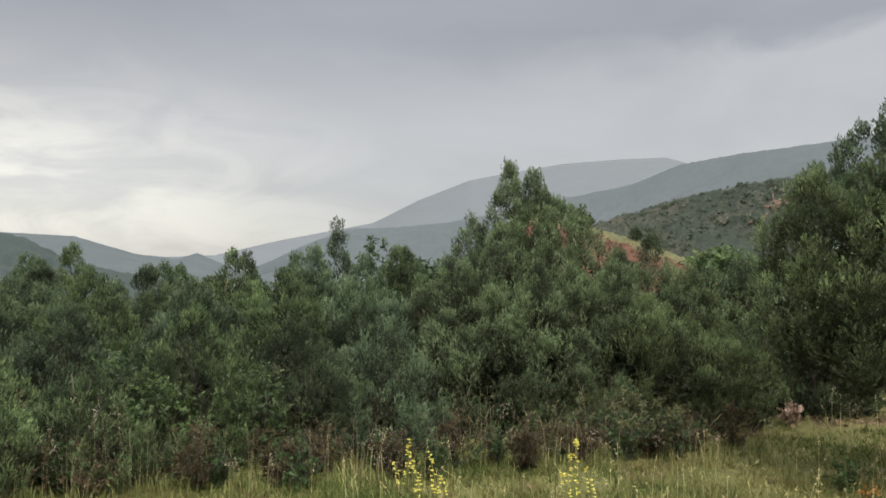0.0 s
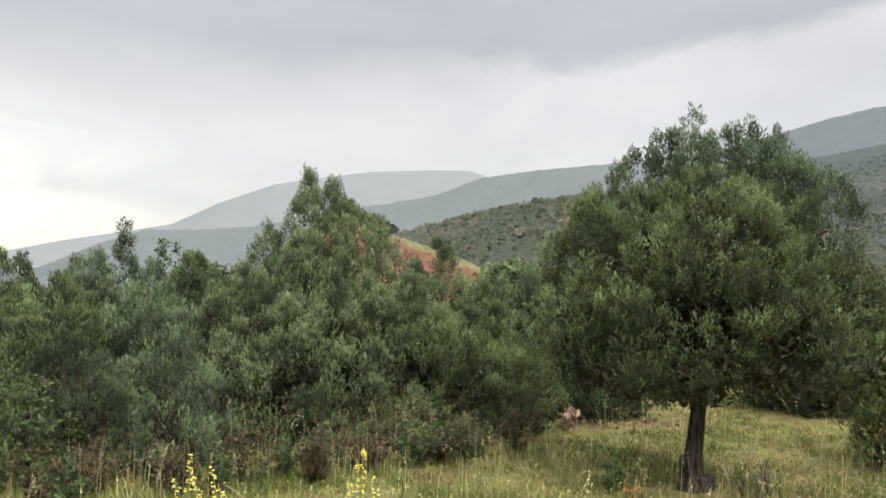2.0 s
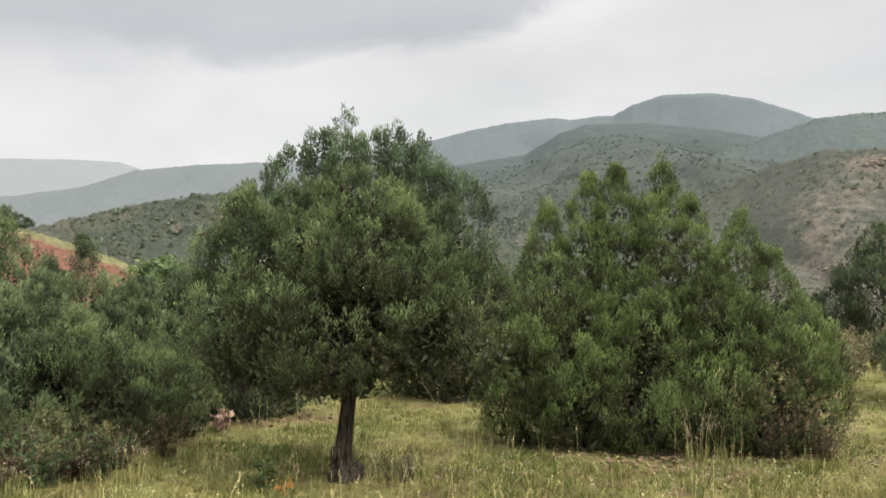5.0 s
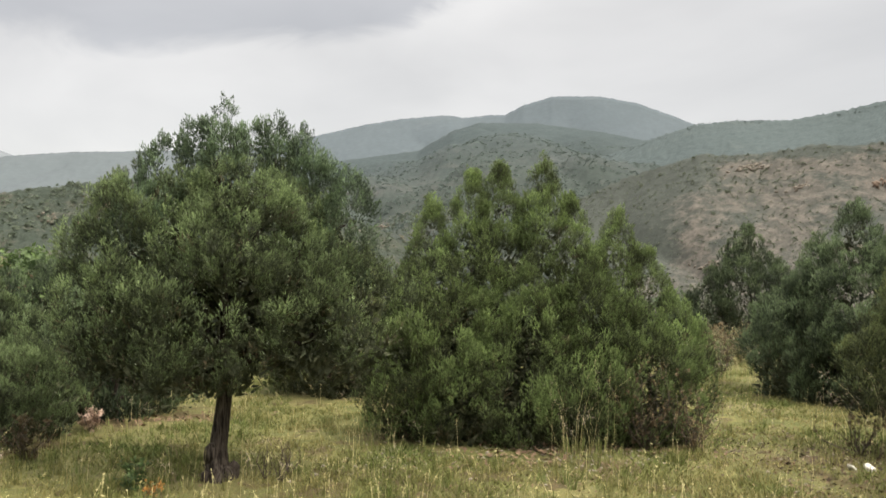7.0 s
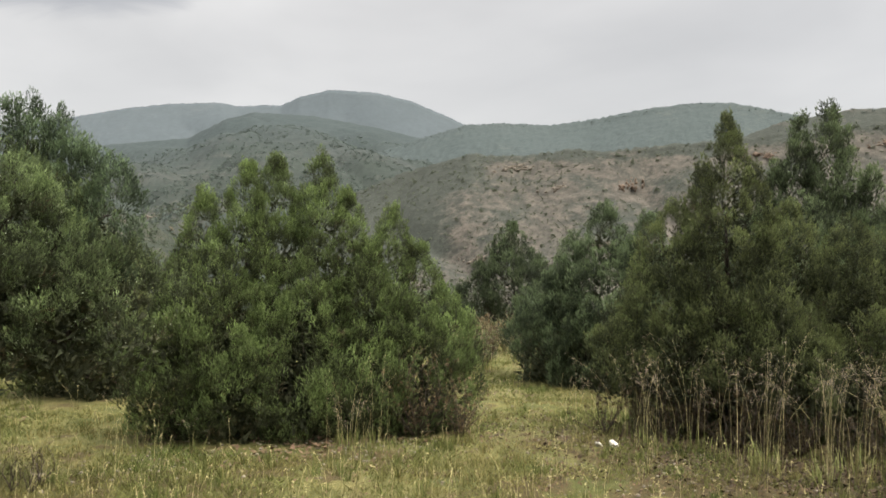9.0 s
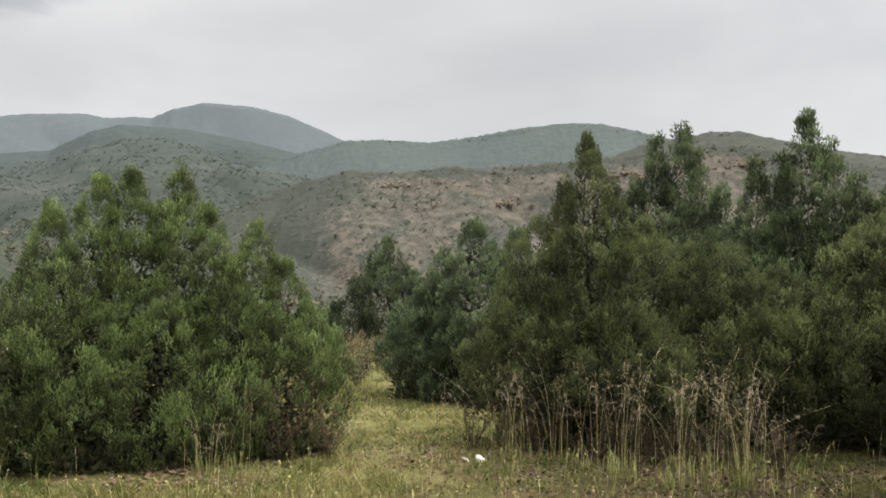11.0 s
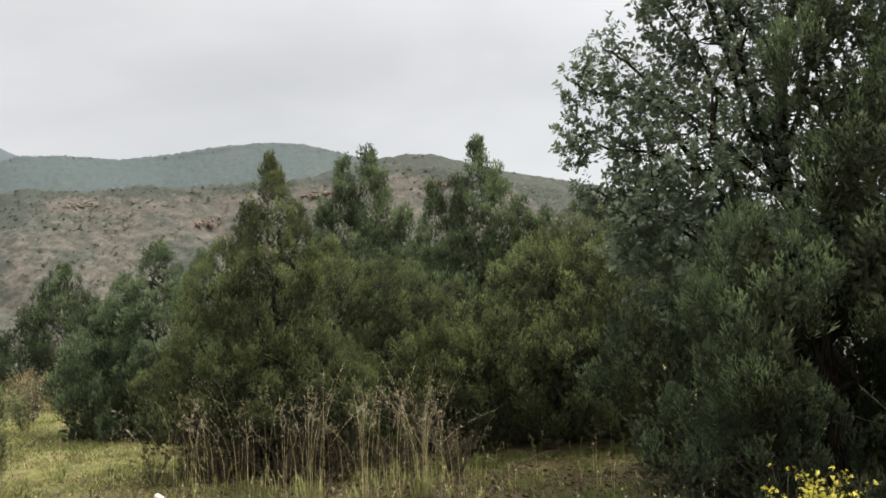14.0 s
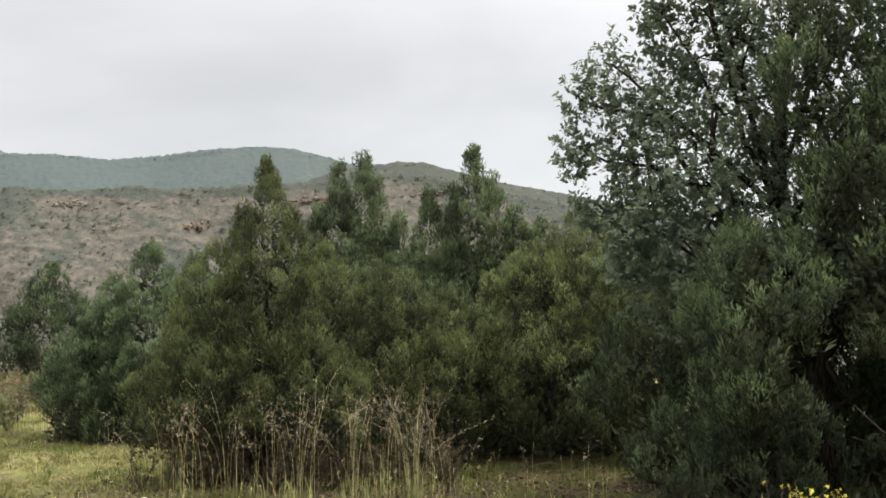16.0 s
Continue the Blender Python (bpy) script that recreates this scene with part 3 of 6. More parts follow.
def juniper(x, y, lobes, label, mat, detail="near", seed=1, density=1.0, stems=3, name="juniper", group="junipers on the slope", spread=0.9, size=None, gap=0.0):
    """A juniper shrub with stems at its foot. Lobes are placed in the world, their heights above the ground at the foot."""
    rng = np.random.default_rng(seed)
    z = float(rise(x, y)) - 0.02
    thing = base(name, x, y, z, label, "tree", group)
    local = [(a - x, b - y, max(c - z, 0.03), d - z, r, low) for a, b, c, d, r, low in lobes]
    templates, sz = {"near": (TUFT_NEAR, 0.165), "mid": (TUFT_MID, 0.25), "far": (TUFT_FAR, 0.42)}[detail]
    sz = size or sz
    for k, (a, b, c, d, r, low) in enumerate(sorted(local, key=lambda l: -l[3])[:stems]):
        foot = np.array([a * 0.25 + rng.normal(0, 0.05), b * 0.25 + rng.normal(0, 0.05), -0.05])
        line = bend(foot, (a, b, c + (d - c) * 0.66), rng, 8, 0.03)
        v, f = tube(line, np.linspace(min(0.03 + 0.018 * d, 0.085), 0.008, 8), 6, 0.12, rng)
        me = smooth(mesh_of("stem", v, f))
        stem = part("trunk" if k == 0 else "limb", me, BARK, thing)
        # twigs that leave the stem
        soup = Soup()
        for s in range(int(10 if detail == "near" else 4)):
            h = 0.12 + 0.75 * rng.random()
            start = line[int(h * 7)]
            ang = rng.random() * 6.28
            reach = r * (1.0 - 0.75 * h) * spread
            v, f = tube(bend(start, start + np.array([np.cos(ang) * reach, np.sin(ang) * reach, 0.15 + 0.3 * rng.random()]), rng, 5, 0.05), np.linspace(0.016, 0.004, 5), 4)
            soup.add(v, f)
        tagged(part("brushwood", soup.mesh("brushwood"), TWIG, stem), kind="stuff")
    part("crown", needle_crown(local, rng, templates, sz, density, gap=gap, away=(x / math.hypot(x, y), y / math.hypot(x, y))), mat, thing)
    if detail == "near" and not gap:
        part("dead_growth", dead_growth(local, rng, sz, (x / math.hypot(x, y), y / math.hypot(x, y))), DEAD_SHOOT, thing, "dry brown shoots among the green")["kind"] = "stuff"
    part("shaded_core", shaded_core(local, rng, 0.4 if gap else 0.66), INNER_SHADED, thing, "old needles and twigs inside the crown, dark as its shade")["kind"] = "stuff"
    return thing

# ---------------------------------------------------------------- ground, hills and ridges


def ground_sheet():
    """One sheet in rings round the meadow, out to the horizon."""
    radii = np.concatenate([np.linspace(0.0, 24, 110), 24 * (4800 / 24) ** np.linspace(0.02, 1, 50)])
    a = np.linspace(0, 2 * np.pi, 240, endpoint=False)
    r, t = np.meshgrid(radii, a, indexing="ij")
    x, y = r * np.sin(t), r * np.cos(t)
    z = rise(x, y)
    far = np.clip((r - 150) / 600, 0, 1)
    z = z * (1 - far) + far * -30
    v = np.stack([x, y, z], -1).reshape(-1, 3)
    i, j = np.meshgrid(np.arange(len(radii) - 1), np.arange(240), indexing="ij")
    k = (j + 1) % 240
    q = [i * 240 + j, (i + 1) * 240 + j, (i + 1) * 240 + k, i * 240 + k]
    f = np.concatenate([np.stack([q[0], q[2], q[1]], -1).reshape(-1, 3), np.stack([q[0], q[3], q[2]], -1).reshape(-1, 3)])
    # bare soil; by the oak and junipers it also stands for their shade
    worn_shaded = 1.5 * np.exp(-((x - 8.0) / 2.0) ** 2 - ((y - 1.8) / 2.2) ** 2) + 0.6 * np.exp(-((x - 5.8) / 1.6) ** 2 - ((y - 5.2) / 0.7) ** 2) + 1.8 * np.exp(-((x - 7.3) / 1.9) ** 2 - ((y + 0.9) / 1.7) ** 2)
    return smooth(mesh_of("ground", v, f, worn_shaded.ravel()))


tagged(part("ground", ground_sheet(), GROUND), "dry yellow-green meadow turf with bare soil patches", "ground", kind="structure")


class Hill:
    """A hill or ridge seen across the valley. Crest rows: degrees to the right of +y, degrees up, metres away."""

    def __init__(self, crest, foot, foot_z, steep=1.0, relief=1.0, gullies=0.0, wave=60.0, seed=0.0):
        c = np.array(crest, float)
        self.c, self.foot, self.foot_z, self.steep, self.relief = c, foot, foot_z, steep, relief
        self.gullies, self.wave, self.seed = gullies, wave, seed

    def at(self, az, s):
        """The place on the hill at azimuth az: s is 0 at its foot, 1 at its crest, more behind it."""
        a = np.asarray(az, float)
        s = np.asarray(s, float)
        top = np.interp(a, self.c[:, 0], self.c[:, 1])
        far = np.interp(a, self.c[:, 0], self.c[:, 2])
        zc = 1.6 + far * np.tan(np.radians(top))
        d = self.foot + (far - self.foot) * s
        u = np.clip(s, 0, 1)
        z = self.foot_z + (zc - self.foot_z) * u ** self.steep
        z = np.where(s > 1, zc - (s - 1) * (far - self.foot) * 0.35, z)
        across = np.radians(a) * far
        w = self.wave
        bump = np.sin(across / w + self.seed) * np.sin(d / w * 1.3 + self.seed * 2) + 0.5 * np.sin(across / w * 2.3 + d / w * 1.1 + self.seed) + 0.25 * np.sin(across / w * 5.1 - d / w * 3.7)
        hold = np.sin(np.pi * np.clip(s, 0, 1)) ** 0.7
        z = z + self.relief * bump * hold
        if self.gullies:
            line = np.abs(np.sin(across / (w * 0.9) + 0.6 * np.sin(d / w * 1.4) + self.seed))
            z = z - self.gullies * (1 - line) ** 3 * hold
        return np.stack([np.sin(np.radians(a)) * d, np.cos(np.radians(a)) * d, z], -1)

    def mesh(self, na, ns=40, rough=0.0, tint=False, woods=None):
        a = np.linspace(self.c[0, 0], self.c[-1, 0], na)
        s = np.concatenate([np.linspace(0, 1, ns), [1.15, 1.5]])
        A, S = np.meshgrid(a, s, indexing="ij")
        v = self.at(A, S)
        if rough:
            rng = np.random.default_rng(int(self.seed * 10) + 3)
            v[..., 2] += rough * rng.normal(size=A.shape) * (S < 1.1)
        m = len(s)
        i, j = np.meshgrid(np.arange(na - 1), np.arange(m - 1), indexing="ij")
        q = [i * m + j, (i + 1) * m + j, (i + 1) * m + j + 1, i * m + j + 1]
        f = np.concatenate([np.stack(q[:3], -1).reshape(-1, 3), np.stack([q[0], q[2], q[3]], -1).reshape(-1, 3)])
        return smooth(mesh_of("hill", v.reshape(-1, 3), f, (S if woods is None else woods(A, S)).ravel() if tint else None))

    def find(self, az, el):
        """The place on its front at azimuth az that shows at el degrees up."""
        s = np.linspace(0, 1, 400)
        p = self.at(np.full(400, az), s)
        e = np.degrees(np.arctan2(p[:, 2] - 1.6, np.hypot(p[:, 0], p[:, 1])))
        return p[np.argmin(np.abs(e - el))]


def hill(name, h, mat, label, na=260, ns=40, rough=0.0, tint=False, woods=None):
    return tagged(part(name, h.mesh(na, ns, rough, tint, woods), mat), label, "hill", kind="structure")


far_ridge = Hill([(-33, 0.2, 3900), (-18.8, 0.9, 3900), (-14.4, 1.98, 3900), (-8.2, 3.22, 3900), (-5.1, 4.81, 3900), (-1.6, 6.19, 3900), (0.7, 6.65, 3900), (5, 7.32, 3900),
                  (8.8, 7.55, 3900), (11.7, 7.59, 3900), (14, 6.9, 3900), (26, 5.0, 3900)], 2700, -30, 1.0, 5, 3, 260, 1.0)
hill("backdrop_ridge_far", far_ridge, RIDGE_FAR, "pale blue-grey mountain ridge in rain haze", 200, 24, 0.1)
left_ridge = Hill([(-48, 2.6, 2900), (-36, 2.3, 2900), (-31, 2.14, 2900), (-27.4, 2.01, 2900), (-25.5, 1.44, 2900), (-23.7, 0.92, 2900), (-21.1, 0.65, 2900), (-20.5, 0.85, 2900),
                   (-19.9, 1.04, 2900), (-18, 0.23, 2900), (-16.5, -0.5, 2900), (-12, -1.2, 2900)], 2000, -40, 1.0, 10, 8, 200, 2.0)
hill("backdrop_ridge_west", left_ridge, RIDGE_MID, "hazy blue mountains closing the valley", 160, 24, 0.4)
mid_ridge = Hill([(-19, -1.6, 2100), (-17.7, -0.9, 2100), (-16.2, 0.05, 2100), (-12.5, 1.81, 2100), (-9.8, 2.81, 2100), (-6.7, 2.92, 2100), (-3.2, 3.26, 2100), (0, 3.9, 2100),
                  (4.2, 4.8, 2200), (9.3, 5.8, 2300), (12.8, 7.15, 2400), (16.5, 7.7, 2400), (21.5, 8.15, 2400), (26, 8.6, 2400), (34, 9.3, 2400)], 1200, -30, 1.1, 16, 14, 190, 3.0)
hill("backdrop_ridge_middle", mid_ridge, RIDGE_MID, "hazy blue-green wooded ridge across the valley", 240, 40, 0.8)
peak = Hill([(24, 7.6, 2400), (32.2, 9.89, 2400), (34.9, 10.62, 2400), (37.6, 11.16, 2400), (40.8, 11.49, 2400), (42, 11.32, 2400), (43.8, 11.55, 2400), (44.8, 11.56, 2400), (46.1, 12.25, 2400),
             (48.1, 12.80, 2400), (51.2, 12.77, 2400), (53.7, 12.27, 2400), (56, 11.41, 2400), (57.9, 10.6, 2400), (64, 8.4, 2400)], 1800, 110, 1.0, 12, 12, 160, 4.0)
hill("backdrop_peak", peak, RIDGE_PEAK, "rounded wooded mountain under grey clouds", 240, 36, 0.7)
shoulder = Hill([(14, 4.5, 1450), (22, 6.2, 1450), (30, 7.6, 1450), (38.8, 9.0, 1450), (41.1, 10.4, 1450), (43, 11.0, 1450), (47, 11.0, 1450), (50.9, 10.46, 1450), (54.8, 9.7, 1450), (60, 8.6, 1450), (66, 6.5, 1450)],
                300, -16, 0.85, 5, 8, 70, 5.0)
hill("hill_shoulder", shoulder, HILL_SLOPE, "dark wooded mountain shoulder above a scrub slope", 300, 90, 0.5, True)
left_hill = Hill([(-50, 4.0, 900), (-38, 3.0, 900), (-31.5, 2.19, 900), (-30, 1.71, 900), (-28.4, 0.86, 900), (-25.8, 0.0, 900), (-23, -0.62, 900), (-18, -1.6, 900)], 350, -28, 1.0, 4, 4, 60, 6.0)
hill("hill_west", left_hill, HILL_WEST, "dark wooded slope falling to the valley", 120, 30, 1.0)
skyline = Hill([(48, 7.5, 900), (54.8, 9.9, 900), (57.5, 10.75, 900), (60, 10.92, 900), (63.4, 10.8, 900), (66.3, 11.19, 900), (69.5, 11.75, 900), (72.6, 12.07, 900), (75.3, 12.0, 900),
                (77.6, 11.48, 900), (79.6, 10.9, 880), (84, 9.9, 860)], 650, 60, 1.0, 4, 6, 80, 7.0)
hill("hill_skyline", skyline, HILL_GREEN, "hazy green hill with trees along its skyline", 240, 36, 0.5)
knoll = Hill([(76, 9.8, 640), (78.5, 10.7, 640), (80.8, 10.95, 640), (82.4, 11.2, 640), (84.3, 11.1, 640), (87.1, 10.35, 640), (89.4, 9.69, 640), (92.6, 9.05, 640), (96.4, 8.19, 640), (106, 6.0, 640), (125, 4.0, 640)], 470, 40, 1.0, 3, 4, 60, 8.0)
hill("hill_knoll", knoll, HILL_ROCKY, "scrubby brown knoll above the hillside", 220, 36, 0.3, True, lambda a, s: 0.12 + 0 * a)
wooded = Hill([(-4, -1.0, 360), (2, 1.5, 360), (7, 3.22, 360), (9.6, 4.01, 360), (13.8, 5.15, 360), (18, 5.9, 360), (22, 6.3, 370), (27, 6.2, 385), (31, 5.4, 395), (36, 3.6, 400), (42, 0.5, 410), (48, -2.0, 420)], 235, -18, 1.0, 1.5, 4, 34, 9.0)
hill("hill_wooded", wooded, HILL_WOODED, "dark scrub-covered hillside with bare patches", 260, 50, 0.4)
rocky = Hill([(36, -1.0, 430), (44, 2.5, 440), (49, 5.4, 450), (53, 7.3, 450), (57.8, 8.8, 440), (61.6, 8.7, 440), (64.5, 9.2, 440), (67, 9.0, 430), (70, 9.3, 430), (74.7, 9.6, 430),
              (77, 9.8, 430), (80.6, 10.2, 430), (84.6, 10.2, 430), (90, 9.0, 430), (100, 6.5, 430), (125, 3.0, 430)], 285, -16, 1.05, 1.6, 9, 40, 10.0)
# bare shelves and scarps: degrees to the right, half width, share of the height, half height
BARE = [(60.5, 1.3, 0.90, 0.035), (63.2, 1.5, 0.88, 0.05), (66.5, 1.2, 0.86, 0.03), (68.8, 0.9, 0.76, 0.05), (64.2, 0.8, 0.74, 0.03), (77.5, 2.6, 0.88, 0.05), (83.5, 2.2, 0.9, 0.04), (71.5, 1.5, 0.9, 0.04)]
hill("hill_rocky", rocky, HILL_ROCKY, "dry brown hillside dotted with dark scrub", 340, 60, 0.4, True,
     lambda a, s: 0.22 * np.clip((57.5 - a + 6 * (s - 0.5)) / 6, 0, 1) + 0.05 * np.sin(a * 0.9) * np.sin(s * 9) + 0.11 * np.clip((s - 0.72) / 0.25, 0, 1)
     - sum(0.34 * np.exp(-((a - p) / w) ** 2 - ((s - q) / e) ** 2) for p, w, q, e in BARE))
red_hill = Hill([(-4, -6.5, 95), (-1, -3.5, 95), (0.8, 0.0, 95), (1.8, 2.6, 95), (2.5, 3.75, 95), (3.0, 3.95, 95), (4.8, 3.5, 95), (7.4, 2.8, 95), (10.4, 1.85, 95), (13.8, 0.5, 95), (18, -2.5, 95)], 60, -7.5, 0.8, 0.35, 0.7, 8, 11.0)
hill("hill_red", red_hill, RED_EARTH, "low hill of bare red earth with a grassy top", 160, 40, 0.06, True)

# scrub on the slopes
ico = bmesh.new()
bmesh.ops.create_icosphere(ico, subdivisions=1, radius=1.0)
ICO_V = np.array([v.co[:] for v in ico.verts])
ICO_F = np.array([[v.index for v in f.verts] for f in ico.faces])
ico.free()
ico = bmesh.new()
bmesh.ops.create_icosphere(ico, subdivisions=2, radius=1.0)
ICO2_V = np.array([v.co[:] for v in ico.verts])
ICO2_F = np.array([[v.index for v in f.verts] for f in ico.faces])
ico.free()


def clump(rng, n):
    """A bush of unit size far off: rough leaf masses lying on a low dome, facing out."""
    d = rng.normal(size=(n, 3))
    d /= np.linalg.norm(d, axis=1)[:, None]
    d[:, 2] = np.abs(d[:, 2])
    c = d * rng.uniform(0.45, 0.85, (n, 1)) * [1, 1, 0.85]
    off = rng.normal(0, 0.42, (n, 3, 3))
    off -= 0.8 * (off * d[:, None]).sum(2, keepdims=True) * d[:, None]
    v = c[:, None] + off
    return v.reshape(-1, 3), np.arange(n * 3).reshape(n, 3)


clump_rng = np.random.default_rng(6)
CLUMPS = [clump(clump_rng, 10) for _ in range(14)]
CLUMPS_LARGE = [clump(clump_rng, 26) for _ in range(8)]


def scrub(name, h, count, az, s_range, size, mat, label, seed, patchy=0.3, fine_shape=False):
    rng = np.random.default_rng(seed)
    a = rng.uniform(az[0], az[1], count * 3)
    s = rng.uniform(s_range[0], s_range[1], count * 3)
    p = h.at(a, s)
    w = np.sin(p[:, 0] / 23 + 1) * np.sin(p[:, 1] / 19) + 0.6 * np.sin(p[:, 0] / 9 + p[:, 1] / 11)
    p = p[(w > patchy * (rng.random(len(w)) * 2.4 - 1.2) - 0.35)][:count]
    soup = Soup()
    forms = CLUMPS_LARGE if fine_shape else CLUMPS
    for q in p:
        r, t = size * (0.4 + 1.0 * rng.random() ** 1.7), rng.random() * 6.2832
        v, sides = forms[rng.integers(0, len(forms))]
        turn = np.array([[math.cos(t), -math.sin(t), 0], [math.sin(t), math.cos(t), 0], [0, 0, 1]])
        soup.add((v @ turn) * [r, r, r * rng.uniform(0.8, 1.2)] + q, sides)
    return tagged(part(name, soup.mesh(name), mat), label, "scrub", kind="stuff")


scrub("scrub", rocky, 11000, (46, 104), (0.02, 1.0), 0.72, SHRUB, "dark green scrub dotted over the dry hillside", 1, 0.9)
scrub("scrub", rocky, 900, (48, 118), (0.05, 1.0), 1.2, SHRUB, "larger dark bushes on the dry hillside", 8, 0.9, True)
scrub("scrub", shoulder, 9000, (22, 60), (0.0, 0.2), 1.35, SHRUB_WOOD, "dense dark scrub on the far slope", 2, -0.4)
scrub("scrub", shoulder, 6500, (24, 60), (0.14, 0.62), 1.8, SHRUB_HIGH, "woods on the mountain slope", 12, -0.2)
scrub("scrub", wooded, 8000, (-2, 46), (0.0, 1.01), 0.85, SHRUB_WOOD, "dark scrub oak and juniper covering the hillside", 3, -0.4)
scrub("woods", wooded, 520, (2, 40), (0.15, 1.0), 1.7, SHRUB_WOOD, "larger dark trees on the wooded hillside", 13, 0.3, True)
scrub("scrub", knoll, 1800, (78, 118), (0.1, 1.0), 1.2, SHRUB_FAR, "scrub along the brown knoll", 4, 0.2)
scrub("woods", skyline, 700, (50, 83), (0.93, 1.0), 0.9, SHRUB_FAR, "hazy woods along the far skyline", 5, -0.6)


def outcrop(h, az, el, width, height, mat, label, seed, pieces=34):
    """Bare rock breaking out of a slope: a thing of several boulders."""
    rng = np.random.default_rng(seed)
    q = h.find(az, el)
    thing = base("rock_outcrop", *q, label, "rock", "outcrops on the hillside")
    right = np.array([math.cos(radians(az)), -math.sin(radians(az)), 0])
    ahead = np.array([math.sin(radians(az)), math.cos(radians(az)), 0.0])
    for _ in range(pieces):
        v = ICO2_V.copy()
        v = np.sign(v) * np.abs(v) ** 0.6 * (1 + 0.2 * rng.normal(size=(len(v), 1)))
        u = rng.normal(0, width * 0.32)
        up = rng.normal(0, height * 0.28) + u * 0.12
        wide, tall = rng.uniform(0.05, 0.17) * width * 0.45, height * rng.uniform(0.05, 0.16)
        w = v[:, :1] * wide * right + v[:, 1:2] * tall * 1.6 * ahead + v[:, 2:] * tall * np.array([[0, 0, 1.0]]) + v[:, :1] * np.array([[0, 0, 0.25 * tall]])
        part("boulder", mesh_of("boulder", w + right * u + (ahead + [0, 0, 0.5]) * up * 1.8, ICO2_F), mat, thing)
    return thing


outcrop(shoulder, 54.3, 6.6, 15, 5.5, OUTCROP, "pale tan rock outcrop on the scrub slope", 1)
outcrop(rocky, 68.7, 6.7, 10, 7, OUTCROP, "orange-tan rock face on the dry hillside", 2)
outcrop(rocky, 64.0, 6.5, 12, 5, PALE_OUTCROP, "pale rock ledge on the dry hillside", 3)
outcrop(rocky, 61.0, 7.9, 22, 5, PALE_OUTCROP, "pale bare shelf near the hill's crest", 4)
outcrop(rocky, 77.5, 8.6, 24, 5, OUTCROP, "reddish bare scarp below the knoll", 5)
outcrop(rocky, 84.0, 9.0, 18, 4, OUTCROP, "reddish bare scarp below the knoll", 6)
outcrop(rocky, 67.0, 2.6, 14, 4, PALE_OUTCROP, "pale stony patch low on the hillside", 7)
outcrop(rocky, 59.0, 1.6, 12, 4, PALE_OUTCROP, "pale stony patch low on the hillside", 8)
outcrop(wooded, 18.5, 4.3, 10, 9, OUTCROP, "tan sandy bluff on the wooded hillside", 9)
outcrop(wooded, 15.5, 3.4, 8, 4, PALE_OUTCROP, "pale broken rock among the scrub", 10)
outcrop(shoulder, 37.0, 3.8, 14, 4, PALE_OUTCROP, "pale stony patch on the scrub slope", 11)

# ---------------------------------------------------------------- trees of the meadow

